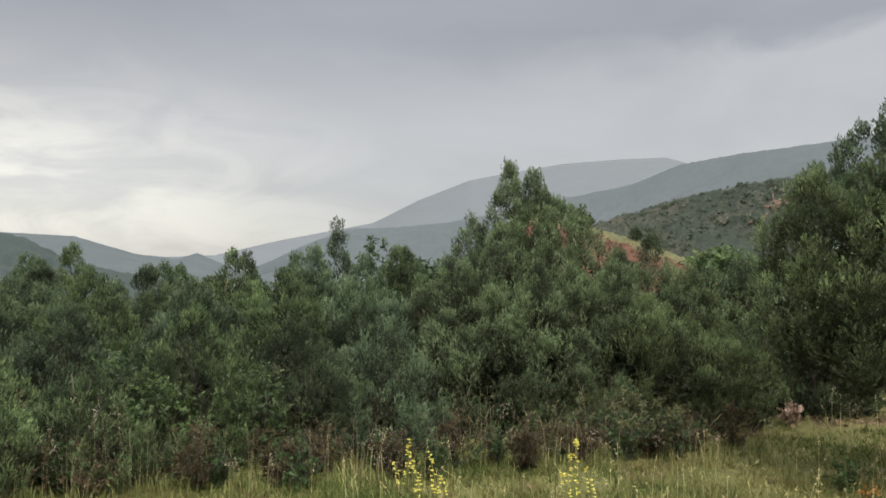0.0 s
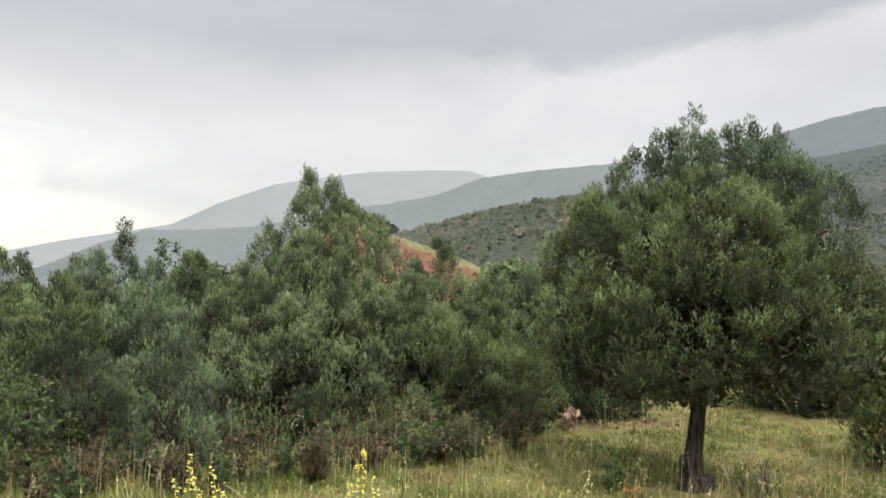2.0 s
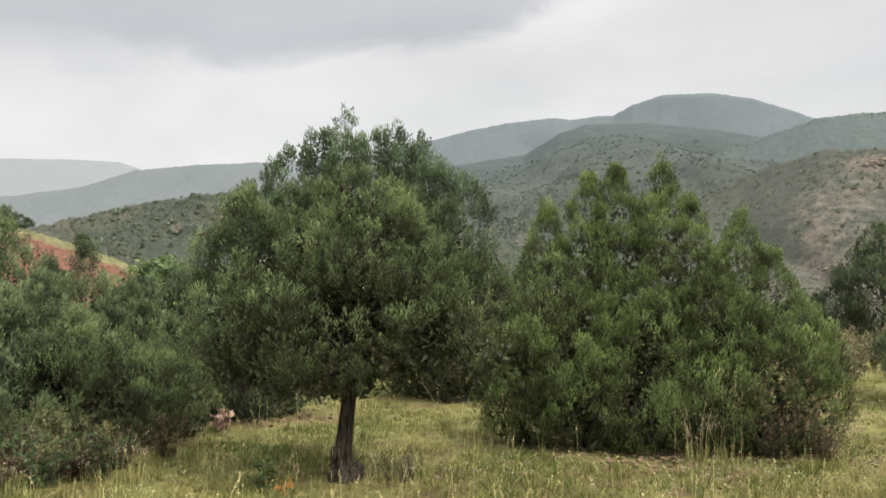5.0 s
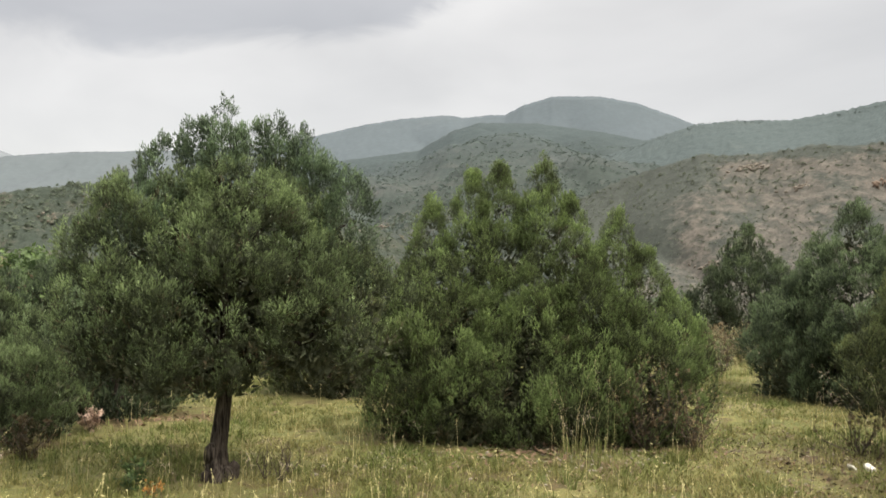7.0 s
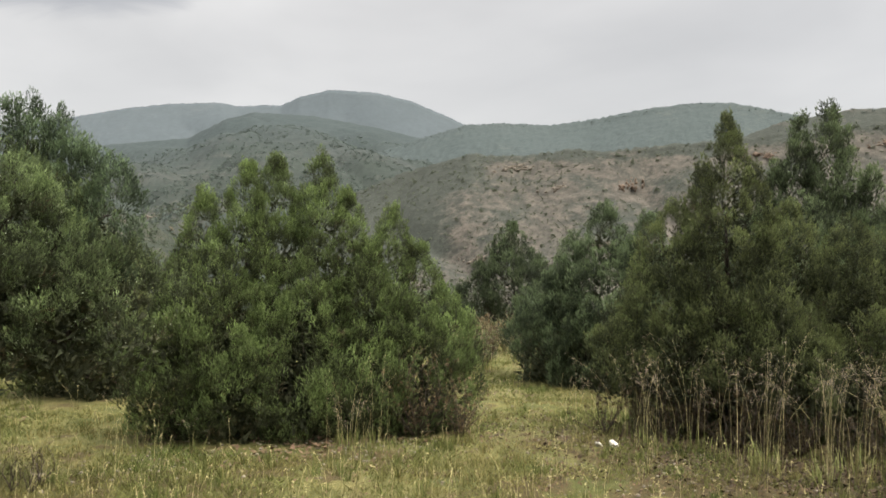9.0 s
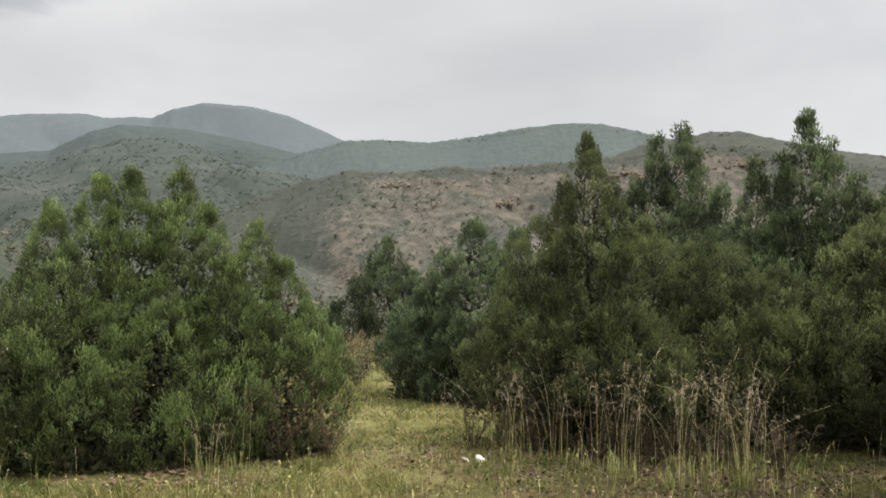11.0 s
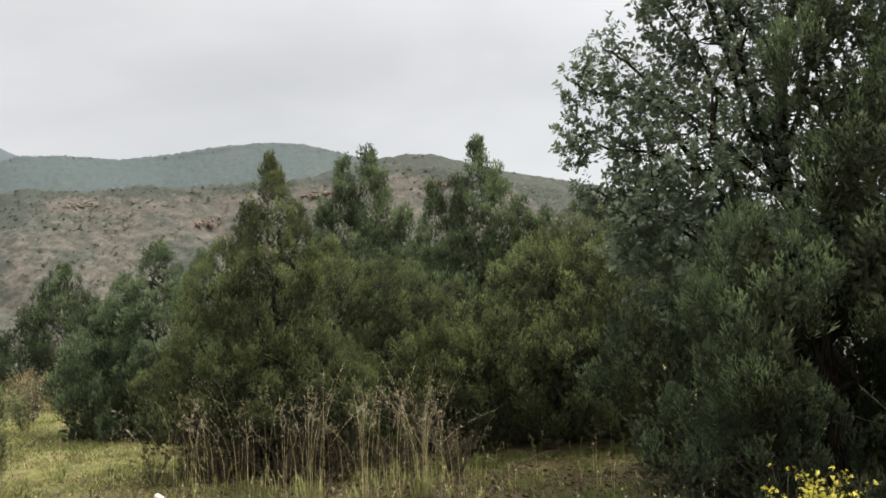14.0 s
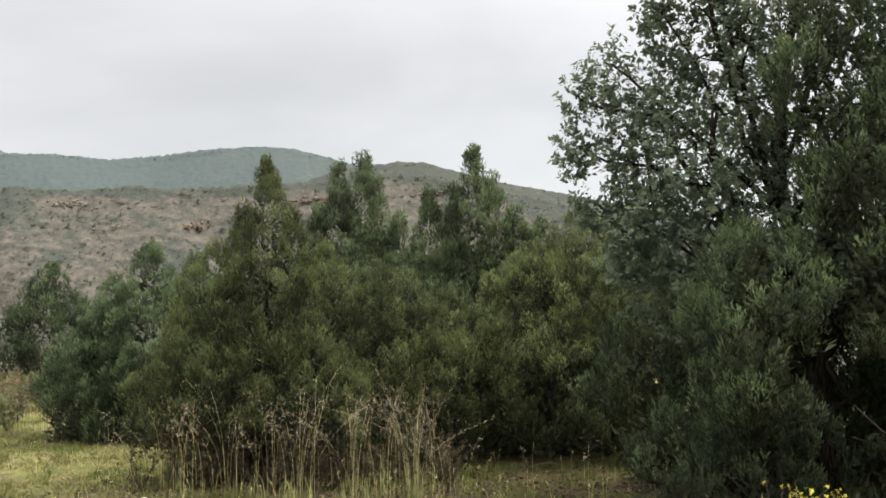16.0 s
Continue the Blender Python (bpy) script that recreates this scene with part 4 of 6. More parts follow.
# the lone juniper with a bare trunk
def lone_juniper():
    rng = np.random.default_rng(21)
    x, y = 3.275, 6.56
    z = float(rise(x, y))
    thing = base("juniper_tree", x, y, z, "rounded juniper tree with bare gnarled dark trunk", "tree", "junipers on the slope")
    line = np.array([(0.0, 0, -0.08), (0.0, 0, 0.03), (-0.02, 0, 0.13), (-0.02, 0, 0.25), (0.0, 0, 0.42), (0.02, 0, 0.6), (0.03, 0, 0.78), (0.03, 0.01, 0.95), (0.02, 0.02, 1.25), (0.0, 0.0, 1.7), (0.02, 0, 2.3), (0.0, 0, 2.85)])
    v, f = tube(line, [0.155, 0.125, 0.086, 0.067, 0.057, 0.054, 0.054, 0.054, 0.042, 0.022, 0.010, 0.004], 18, 0.17, rng)
    trunk = part("trunk", smooth(mesh_of("trunk", v, f)), GNARLED_BARK, thing, "dark fissured bark with a flared foot")
    for dx, dy, dz, r in ((-0.085, -0.03, 0.22, 0.062), (0.12, -0.02, 0.05, 0.055), (-0.07, 0.0, 0.11, 0.058), (0.03, -0.09, 0.04, 0.05), (-0.12, -0.03, 0.03, 0.045)):
        w = ICO2_V * (1 + 0.13 * rng.normal(size=(len(ICO2_V), 1))) * r * [0.9, 0.9, 1.4] + [dx, dy, dz]
        part("burl", smooth(mesh_of("burl", w, ICO2_F)), GNARLED_BARK, trunk)
    lobes = [(3.35, 6.55, 1.15, 2.62, 0.5, 0.45), (3.03, 6.72, 1.2, 2.5, 0.42, 0.45), (3.62, 6.41, 1.3, 2.5, 0.4, 0.45), (3.84, 6.29, 1.25, 2.36, 0.36, 0.45), (3.28, 6.3, 1.5, 2.45, 0.5, 0.5),
             (2.62, 6.85, 0.92, 2.45, 0.49, 0.4), (2.44, 6.95, 0.85, 1.95, 0.36, 0.4), (3.15, 6.3, 0.8, 2.15, 0.59, 0.45), (3.75, 6.15, 0.86, 2.05, 0.49, 0.4), (4.18, 5.98, 0.9, 1.85, 0.4, 0.4),
             (3.45, 7.05, 0.85, 2.3, 0.71, 0.4), (2.75, 6.5, 0.78, 1.7, 0.48, 0.45), (4.0, 6.6, 0.9, 2.1, 0.52, 0.4), (3.2, 6.5, 0.72, 1.25, 0.4, 0.5)]
    # separate rounded heads round the top
    heads = [(3.25, 6.58, 2.15, 3.0, 0.17, 0.4), (3.05, 6.68, 2.15, 2.86, 0.13, 0.4), (3.61, 6.41, 2.2, 2.9, 0.13, 0.4), (3.82, 6.29, 2.0, 2.82, 0.14, 0.4), (3.43, 6.45, 2.2, 2.84, 0.15, 0.4),
             (2.82, 6.79, 2.0, 2.66, 0.14, 0.4), (4.12, 6.1, 1.5, 2.5, 0.22, 0.4), (3.15, 6.5, 2.2, 2.84, 0.13, 0.4), (2.6, 6.8, 1.7, 2.38, 0.17, 0.4), (3.98, 6.2, 1.8, 2.6, 0.13, 0.4)]
    local, tops = [[(a - x, b - y, c - z, d - z, r, low) for a, b, c, d, r, low in q] for q in (lobes, heads)]
    for a, b, c, d, r, low in local + tops:
        h = min(max(c * 0.9, 0.72), 1.5)
        start = np.array([np.interp(h, line[:, 2], line[:, 0]), 0, h])
        v, f = tube(bend(start, (a, b, c + (d - c) * 0.55), rng, 7, 0.05), np.linspace(0.034, 0.008, 7), 6, 0.1, rng)
        limb = part("limb", smooth(mesh_of("limb", v, f)), BARK, thing)
    for sx, sy, sz, ex, ey, ez in ((0.03, 0, 0.80, 0.32, -0.1, 0.98), (0.02, 0, 0.86, -0.5, 0.1, 1.08), (0.03, 0, 0.95, 0.72, -0.30, 1.2)):
        v, f = tube(bend((sx, sy, sz), (ex, ey, ez), rng, 7, 0.05), np.linspace(0.024, 0.006, 7), 6, 0.1, rng)
        part("limb", smooth(mesh_of("limb", v, f)), BARK, thing)
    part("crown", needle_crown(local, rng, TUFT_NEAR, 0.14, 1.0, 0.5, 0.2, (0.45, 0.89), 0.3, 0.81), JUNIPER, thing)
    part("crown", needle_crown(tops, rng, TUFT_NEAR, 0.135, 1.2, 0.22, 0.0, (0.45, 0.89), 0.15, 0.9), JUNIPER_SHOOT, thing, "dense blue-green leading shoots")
    part("dead_growth", dead_growth(local, rng, 0.14, (0.45, 0.89)), DEAD_SHOOT, thing, "dry brown shoots among the green")["kind"] = "stuff"
    part("shaded_core", shaded_core(local + tops, rng, 0.6), INNER_SHADED, thing, "old needles and twigs inside the crown, dark as its shade")["kind"] = "stuff"
    # pale specks: unripe fruit that also stands for glints on the foliage
    soup = Soup()
    for a, b, c, d, r, low in local:
        for _ in range(85):
            h, t = rng.random() * 0.8, rng.random() * 6.28
            rad = r * float(profile(np.array(h), low)) * 1.04
            soup.add(ICO_V * rng.uniform(0.0028, 0.0048) + [a + math.cos(t) * rad, b + math.sin(t) * rad, c + h * (d - c) + 0.1], ICO_F)
    tagged(part("fruit", soup.mesh("fruit"), BERRY, thing, "small pale specks, unripe juniper fruit and painted glints"), kind="stuff")


lone_juniper()

# lobes: x, y, foot, top, half width, where widest
juniper(0.45, 9.3, [(0.21, 10.0, 0.0, 2.76, 0.62, 0.2), (0.48, 9.98, 0.3, 2.66, 0.58, 0.25), (1.0, 9.9, 0.0, 2.24, 0.72, 0.25), (1.80, 9.75, 0.0, 1.96, 0.52, 0.25), (1.42, 9.7, 0.0, 1.74, 0.60, 0.3), (-0.25, 9.95, 0.0, 2.14, 0.50, 0.3), (-0.5, 9.6, 0.0, 1.62, 0.62, 0.3),
        (0.1, 9.25, 0.0, 2.0, 0.58, 0.28), (0.6, 9.3, 0.0, 1.95, 0.58, 0.28), (-0.3, 9.2, 0.0, 1.6, 0.52, 0.3), (0.0, 8.75, -0.05, 1.35, 0.52, 0.3), (0.45, 8.75, -0.05, 1.6, 0.52, 0.3), (0.95, 8.9, -0.05, 1.45, 0.52, 0.3), (1.3, 9.05, -0.05, 1.65, 0.5, 0.3), (-0.45, 8.8, -0.05, 1.1, 0.5, 0.3), (0.7, 8.5, -0.05, 1.0, 0.5, 0.33), (0.72, 10.0, 0.3, 2.36, 0.55, 0.45), (1.25, 9.9, 0.3, 1.86, 0.55, 0.45), (1.62, 9.9, 0.2, 1.6, 0.55, 0.45), (2.05, 9.8, 0.0, 1.42, 0.55, 0.45), (2.45, 9.7, 0.0, 1.2, 0.55, 0.45)],
        "tall spreading juniper with a pointed crown", JUNIPER_GREY, seed=31, size=0.178)
juniper(2.05, 9.4, [(2.25, 9.75, 0.0, 1.50, 0.55, 0.3), (2.6, 9.55, 0.0, 1.15, 0.55, 0.35), (2.45, 9.0, 0.0, 0.95, 0.62, 0.4), (1.6, 8.95, 0.0, 1.25, 0.65, 0.35), (2.05, 8.75, 0.0, 0.9, 0.6, 0.4)],
        "bushy green juniper beside the tall one", JUNIPER, seed=32)
juniper(6.5, 6.35, [(6.42, 6.62, 0.1, 2.85, 0.62, 0.25), (6.2, 6.8, 0.1, 2.74, 0.6, 0.3), (6.76, 6.29, 0.1, 2.91, 0.60, 0.25), (6.96, 6.08, 0.1, 2.48, 0.6, 0.3), (7.27, 5.73, 0.1, 2.38, 0.50, 0.3), (7.5, 5.5, 0.0, 1.95, 0.5, 0.3), (5.9, 7.1, 0.2, 2.44, 0.50, 0.25), (5.75, 6.75, 0.0, 1.85, 0.66, 0.35),
        (5.55, 6.95, 0.0, 1.3, 0.55, 0.4), (7.65, 5.3, 0.0, 1.5, 0.42, 0.35), (6.05, 6.3, 0.0, 1.5, 0.46, 0.3), (6.3, 6.05, 0.0, 1.8, 0.46, 0.3), (6.6, 5.95, 0.0, 1.5, 0.46, 0.3), (6.85, 5.75, 0.0, 1.95, 0.46, 0.3), (7.1, 5.6, 0.0, 1.5, 0.42, 0.3), (7.3, 5.4, 0.0, 1.2, 0.5, 0.35), (5.7, 6.4, 0.0, 1.1, 0.46, 0.33), (6.15, 5.95, 0.0, 0.95, 0.48, 0.35), (6.7, 5.65, 0.0, 1.0, 0.48, 0.35)],
        "large dense juniper bush with several pointed tops", JUNIPER_FRESH, seed=33)
juniper(22.0, 12.5, [(22.02, 12.48, 0.0, 3.3, 1.3, 0.3), (21.5, 13.2, 0.0, 2.2, 1.0, 0.3), (22.4, 11.7, 0.0, 2.3, 0.9, 0.3)], "small dark juniper at the end of the clearing", JUNIPER_DARK, "mid", 34, size=0.34)
juniper(12.66, 5.49, [(12.66, 5.54, 0.0, 2.85, 0.95, 0.3), (12.99, 4.93, 0.0, 2.72, 0.84, 0.3), (12.54, 6.05, 0.0, 2.38, 0.67, 0.3), (12.26, 6.33, 0.0, 1.66, 0.62, 0.3), (12.32, 5.15, 0.0, 1.71, 0.84, 0.35), (12.32, 5.71, 0.0, 1.04, 0.78, 0.4)], "dark juniper beside the grassy path", JUNIPER_DARK, "mid", 35, size=0.22)
juniper(13.4, 7.15, [(13.2, 6.75, 0.0, 1.6, 0.7, 0.35), (13.0, 6.3, 0.0, 1.3, 0.6, 0.4)], "low dark juniper beside the grassy path", JUNIPER_DARK, "mid", 43)
juniper(9.3, 2.75, [(9.37, 2.76, 0.0, 3.46, 0.66, 0.25), (9.35, 3.02, 0.0, 2.95, 0.5, 0.3), (9.5, 2.5, 0.0, 2.9, 0.5, 0.3), (9.3, 3.3, 0.0, 2.5, 0.6, 0.33), (9.65, 2.15, 0.0, 2.45, 0.6, 0.33), (9.8, 1.6, 0.0, 2.3, 0.5, 0.33), (8.75, 3.7, 0.45, 1.35, 0.36, 0.3), (8.9, 3.4, 0.5, 1.75, 0.38, 0.3), (8.8, 3.05, 0.45, 1.5, 0.38, 0.3), (8.95, 2.8, 0.5, 1.95, 0.38, 0.3), (8.85, 2.45, 0.45, 1.45, 0.38, 0.3), (9.0, 2.15, 0.45, 1.8, 0.38, 0.3), (8.9, 1.85, 0.4, 1.25, 0.32, 0.3)],
        "olive-green juniper with one tall pointed leader", JUNIPER_OLIVE, seed=36, size=0.18)
juniper(12.8, 2.3, [(12.97, 2.30, 0.0, 4.26, 0.6, 0.25), (12.9, 2.67, 0.0, 4.08, 0.55, 0.3), (13.0, 2.1, 0.0, 3.8, 0.6, 0.3), (12.9, 1.72, 0.0, 3.2, 0.6, 0.3), (12.7, 2.95, 0.0, 3.3, 0.6, 0.3), (12.3, 2.5, 0.0, 2.8, 0.8, 0.35), (12.5, 3.4, 0.0, 2.7, 0.6, 0.35)], "tall grey-green juniper with thin upright tops", JUNIPER_GREY, "mid", 37, size=0.24)
juniper(11.8, 0.55, [(11.85, 0.54, 0.0, 3.98, 0.62, 0.25), (11.85, 0.28, 0.0, 3.62, 0.55, 0.3), (11.85, 0.87, 0.0, 3.46, 0.5, 0.3), (11.8, 1.16, 0.0, 3.4, 0.45, 0.3), (11.8, -0.02, 0.0, 3.15, 0.6, 0.3), (11.7, -0.36, 0.0, 2.9, 0.6, 0.3), (11.5, 1.2, 0.0, 2.5, 0.7, 0.3), (11.5, 0.4, 0.0, 2.5, 0.7, 0.3)],
        "tall grey-green juniper with a spire top", JUNIPER_GREY, "mid", 38, size=0.24)
juniper(10.2, 1.25, [(10.2, 1.3, 0.0, 2.25, 0.6, 0.33), (10.1, 0.8, 0.0, 1.95, 0.5, 0.35)], "half-bare juniper with lichen-grey twigs", JUNIPER_OLIVE, "near", 39, 0.75)
juniper(10.7, -0.25, [(10.8, -0.22, 0.1, 2.55, 0.85, 0.4), (10.45, 0.42, 0.15, 1.8, 0.72, 0.4), (10.3, -0.45, 0.2, 1.65, 0.85, 0.4), (11.3, -0.87, 0.1, 3.05, 0.85, 0.35), (10.75, -1.15, 0.15, 2.55, 0.9, 0.4)],
        "rounded olive juniper in the shade of an oak", JUNIPER_OLIVE, seed=40, size=0.19)
juniper(6.8, 10.4, [(6.5, 10.6, 0.0, 1.5, 0.8, 0.35), (7.2, 10.2, 0.0, 1.75, 0.85, 0.35), (6.6, 9.9, 0.0, 2.1, 0.65, 0.35), (7.9, 9.6, 0.0, 1.5, 0.7, 0.35)], "low juniper bush behind the clearing", JUNIPER_OLIVE, "mid", 41)
juniper(3.5, 9.8, [(3.55, 9.7, 0.0, 1.45, 0.8, 0.35), (4.0, 10.0, 0.0, 1.3, 0.6, 0.35), (3.0, 10.3, 0.0, 1.6, 0.8, 0.35), (3.9, 10.6, 0.0, 1.95, 0.8, 0.35)], "dark juniper scrub at the meadow's edge", JUNIPER_DARK, "mid", 42)

# the thicket at the left of the meadow, in rows
# x, y, top, half width, tone, detail
THICKET_EDGE = [
    (-3.75, 6.05, 0.98, 0.55, 1, 1), (-2.95, 6.35, 0.62, 0.42, 1, 1), (-4.7, 6.2, 1.15, 0.6, 0, 1), (-3.55, 7.0, 1.1, 0.62, 0, 1), (-2.55, 7.35, 1.05, 0.66, 1, 1), (-1.75, 7.6, 0.95, 0.6, 2, 1),
    (-0.95, 7.9, 0.92, 0.6, 0, 1), (-4.5, 7.3, 1.25, 0.7, 2, 1), (-4.4, 9.2, 1.35, 0.8, 1, 2), (-3.3, 9.3, 1.25, 0.75, 0, 2), (-2.3, 9.6, 1.4, 0.75, 1, 2), (-1.45, 9.8, 1.5, 0.7, 0, 2),
    (-5.5, 9.0, 1.3, 0.8, 2, 2)]
THICKET_MIDDLE = [
    (-6.3, 11.5, 1.45, 0.9, 0, 2), (-4.9, 11.8, 1.4, 0.8, 2, 2), (-3.7, 12.0, 1.6, 0.8, 1, 2), (-2.6, 12.2, 1.7, 0.8, 0, 2), (-1.3, 12.0, 1.75, 0.8, 1, 2), (0.3, 12.4, 1.8, 0.8, 2, 2),
    (-9.0, 15.9, 1.66, 1.0, 0, 2), (-7.4, 14.5, 1.74, 0.9, 1, 2), (-5.6, 14.2, 1.48, 0.85, 0, 2), (-3.7, 15.9, 1.78, 0.6, 2, 2), (-2.6, 14.1, 2.18, 0.42, 0, 2), (-6.6, 17.5, 1.4, 1.0, 1, 2)]
VALLEY_SCRUB = [
    (-8.6, 29.0, 1.85, 1.0, 2, 3), (-9.8, 28.7, 1.1, 1.1, 2, 3), (-12.5, 27.0, 0.9, 1.4, 0, 3), (-5.2, 27.0, 0.7, 1.4, 1, 3), (-15.0, 26.0, 1.2, 1.5, 1, 3), (-11.0, 20.0, 1.2, 1.1, 0, 3),
    (-4.6, 21.0, 1.3, 1.0, 2, 3), (0.8, 15.5, 1.6, 1.0, 1, 2), (2.3, 14.6, 1.3, 1.0, 0, 2), (5.4, 14.5, 1.6, 1.1, 1, 2), (8.6, 14.4, 1.5, 1.1, 0, 2), (11.5, 13.8, 1.3, 1.1, 2, 2),
    (14.0, 12.6, 1.3, 1.0, 1, 2)]
CLEARING_SCRUB = [
    (18.5, 14.0, 1.3, 1.1, 2, 2), (24.0, 16.0, 1.2, 1.2, 0, 3), (19.5, 7.5, 1.5, 0.9, 2, 2), (25.0, 12.5, 1.1, 1.2, 1, 3), (14.2, 4.2, 2.2, 0.9, 0, 2), (14.8, 0.5, 2.6, 1.0, 2, 2)]
THICKET = THICKET_EDGE + THICKET_MIDDLE + VALLEY_SCRUB + CLEARING_SCRUB
TONES = [(JUNIPER_COOL, "grey-green juniper in the dense thicket"), (JUNIPER_THICKET, "green juniper shrub in the dense thicket"), (JUNIPER_DARK, "dark green juniper in the dense thicket")]
for k, (x, y, top, half, tone, near) in enumerate(THICKET):
    rng = np.random.default_rng(100 + k)
    z = float(rise(x, y))
    lobes = [(x, y, z, top + 0.12, half * 0.9, 0.22)]
    for s in range(3):
        a = s * 2.1 + rng.random() * 1.5
        lobes.append((x + math.cos(a) * half * 0.62, y + math.sin(a) * half * 0.62, z, z + (top - z) * rng.uniform(0.6, 0.88), half * rng.uniform(0.6, 0.8), 0.3))
    mat, label = TONES[tone]
    fine = near == 2 and y < 12.6 and x < 1
    juniper(x, y, lobes, label, mat, ("near", "near", "mid", "far")[near], 200 + k, 1.0, 2, group="junipers of the thicket", size=0.22 if fine else None)


def broadleaf(x, y, lobes, label, mat, templates, per, size, seed, trunk_r, name="broadleaf_tree", gap=0.0, inner=0.6, stems=6):
    rng = np.random.default_rng(seed)
    z = float(rise(x, y))
    thing = base(name, x, y, z, label, "tree")
    local = [(a - x, b - y, max(c - z, 0.05), d - z, r, low) for a, b, c, d, r, low in lobes]
    top = max(l[3] for l in local)
    line = bend((0, 0, -0.1), (0.05, 0.05, top * 0.75), rng, 9, 0.02)
    v, f = tube(line, np.linspace(trunk_r, trunk_r * 0.25, 9), 9, 0.12, rng)
    part("trunk", smooth(mesh_of("trunk", v, f)), BARK, thing)
    for a, b, c, d, r, low in local:
        h = np.clip((c + 0.1) / top, 0.12, 0.6)
        start = line[int(h * 8)]
        end = np.array([a, b, c + (d - c) * 0.7])
        limb_line = bend(start, end, rng, 8, 0.05)
        v, f = tube(limb_line, np.linspace(trunk_r * 0.34, min(0.009, trunk_r * 0.15), 8), 6, 0.1, rng)
        limb = part("limb", smooth(mesh_of("limb", v, f)), BARK, thing)
        soup = Soup()
        for s in range(stems):
            q = limb_line[3 + s % 5]
            t = rng.random() * 6.28
            v, f = tube(bend(q, q + np.array([math.cos(t) * r * 0.8, math.sin(t) * r * 0.8, rng.uniform(0.0, 0.4) * min(1.0, r)]), rng, 5, 0.06), np.linspace(min(0.014, trunk_r * 0.2), min(0.004, trunk_r * 0.1), 5), 4)
            soup.add(v, f)
        tagged(part("brushwood", soup.mesh("brushwood"), BARK, limb), kind="stuff")
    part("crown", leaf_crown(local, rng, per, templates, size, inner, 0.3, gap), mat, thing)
    return thing


OAK_FRINGE = [(8.0, -0.65, 3.1, 3.85, 0.2, 0.5), (7.95, -0.55, 2.85, 3.35, 0.16, 0.5), (7.98, -0.91, 3.5, 4.15, 0.2, 0.5), (7.95, -1.36, 3.9, 4.65, 0.22, 0.5), (7.95, -0.68, 2.45, 2.8, 0.15, 0.5),
             (7.9, -1.61, 4.3, 5.0, 0.25, 0.5), (7.9, -1.15, 2.3, 3.65, 0.34, 0.5), (7.9, -1.08, 1.95, 2.75, 0.3, 0.5)]
OAK_BODY = [(8.0, -1.5, 1.9, 3.9, 0.62, 0.45), (8.0, -1.96, 2.4, 4.55, 0.6, 0.5), (7.95, -2.61, 2.6, 5.2, 0.8, 0.5), (8.0, -3.41, 2.8, 5.6, 0.9, 0.5), (7.7, -4.21, 2.4, 5.3, 0.95, 0.5),
             (7.5, -5.01, 1.9, 4.9, 0.9, 0.5), (8.1, -1.73, 1.4, 2.9, 0.6, 0.45), (8.3, -2.43, 1.5, 3.2, 0.8, 0.45), (8.4, -3.63, 1.8, 3.6, 0.9, 0.45), (8.7, -1.43, 1.6, 3.0, 0.5, 0.45)]
# unseen crown above the view, added to shade the ground below
OAK_UNSEEN_TOP = [(7.6, -1.3, 5.0, 6.4, 1.1, 0.5), (6.9, -4.3, 4.6, 6.2, 1.3, 0.5), (7.9, -2.0, 5.5, 6.6, 1.1, 0.5), (8.6, -3.4, 5.5, 7.0, 1.3, 0.5)]
broadleaf(8.34, -2.78, OAK_FRINGE + OAK_BODY + OAK_UNSEEN_TOP,
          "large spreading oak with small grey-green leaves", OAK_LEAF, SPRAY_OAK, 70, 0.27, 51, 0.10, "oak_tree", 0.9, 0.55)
juniper(7.0, -2.6, [(6.9, -2.7, 1.4, 3.4, 0.6, 0.4), (7.0, -3.25, 1.4, 5.2, 0.66, 0.4), (7.1, -3.9, 0.8, 5.6, 0.75, 0.4), (7.2, -2.5, 2.4, 4.4, 0.46, 0.4), (6.8, -1.75, 0.95, 2.3, 0.5, 0.4), (7.3, -1.9, 0.55, 2.5, 0.55, 0.4)], "dark juniper growing under the oak", JUNIPER_GREY, "near", 52, 0.65, stems=1, size=0.2, gap=0.14)
juniper(7.4, -2.0, [(7.35, -1.95, 0.0, 1.15, 0.55, 0.4), (7.1, -2.75, 0.0, 0.62, 0.5, 0.4), (7.95, -1.55, 0.0, 0.85, 0.5, 0.4), (7.0, -3.5, 0.0, 1.4, 0.7, 0.4), (7.6, -1.2, 0.0, 0.5, 0.42, 0.4)], "low dark juniper bush at the oak's foot", JUNIPER_DARK, "near", 62, 0.8, size=0.2)
juniper(8.9, -1.6, [(8.9, -1.4, 0.15, 1.6, 0.7, 0.4), (9.4, -2.2, 0.1, 1.5, 0.7, 0.4), (8.4, -1.9, 0.1, 0.8, 0.5, 0.4)], "dark juniper scrub under the oak", JUNIPER_DARK, "mid", 53, 0.8)
# mostly out of view; its tall lobes are added to shade the oak's surroundings
juniper(7.3, -4.9, [(7.2, -4.8, 0.0, 6.4, 1.1, 0.4), (6.6, -5.6, 0.0, 5.8, 1.3, 0.4), (5.5, -6.2, 0.0, 5.4, 1.2, 0.4), (8.6, -5.1, 0.0, 6.9, 1.3, 0.4), (9.6, -4.0, 0.0, 1.0, 0.6, 0.4), (10.4, -5.6, 0.0, 6.6, 1.4, 0.4)], "dark juniper beside the oak, mostly unseen, raised to cast shade", JUNIPER_DARK, "far", 54, size=0.5)
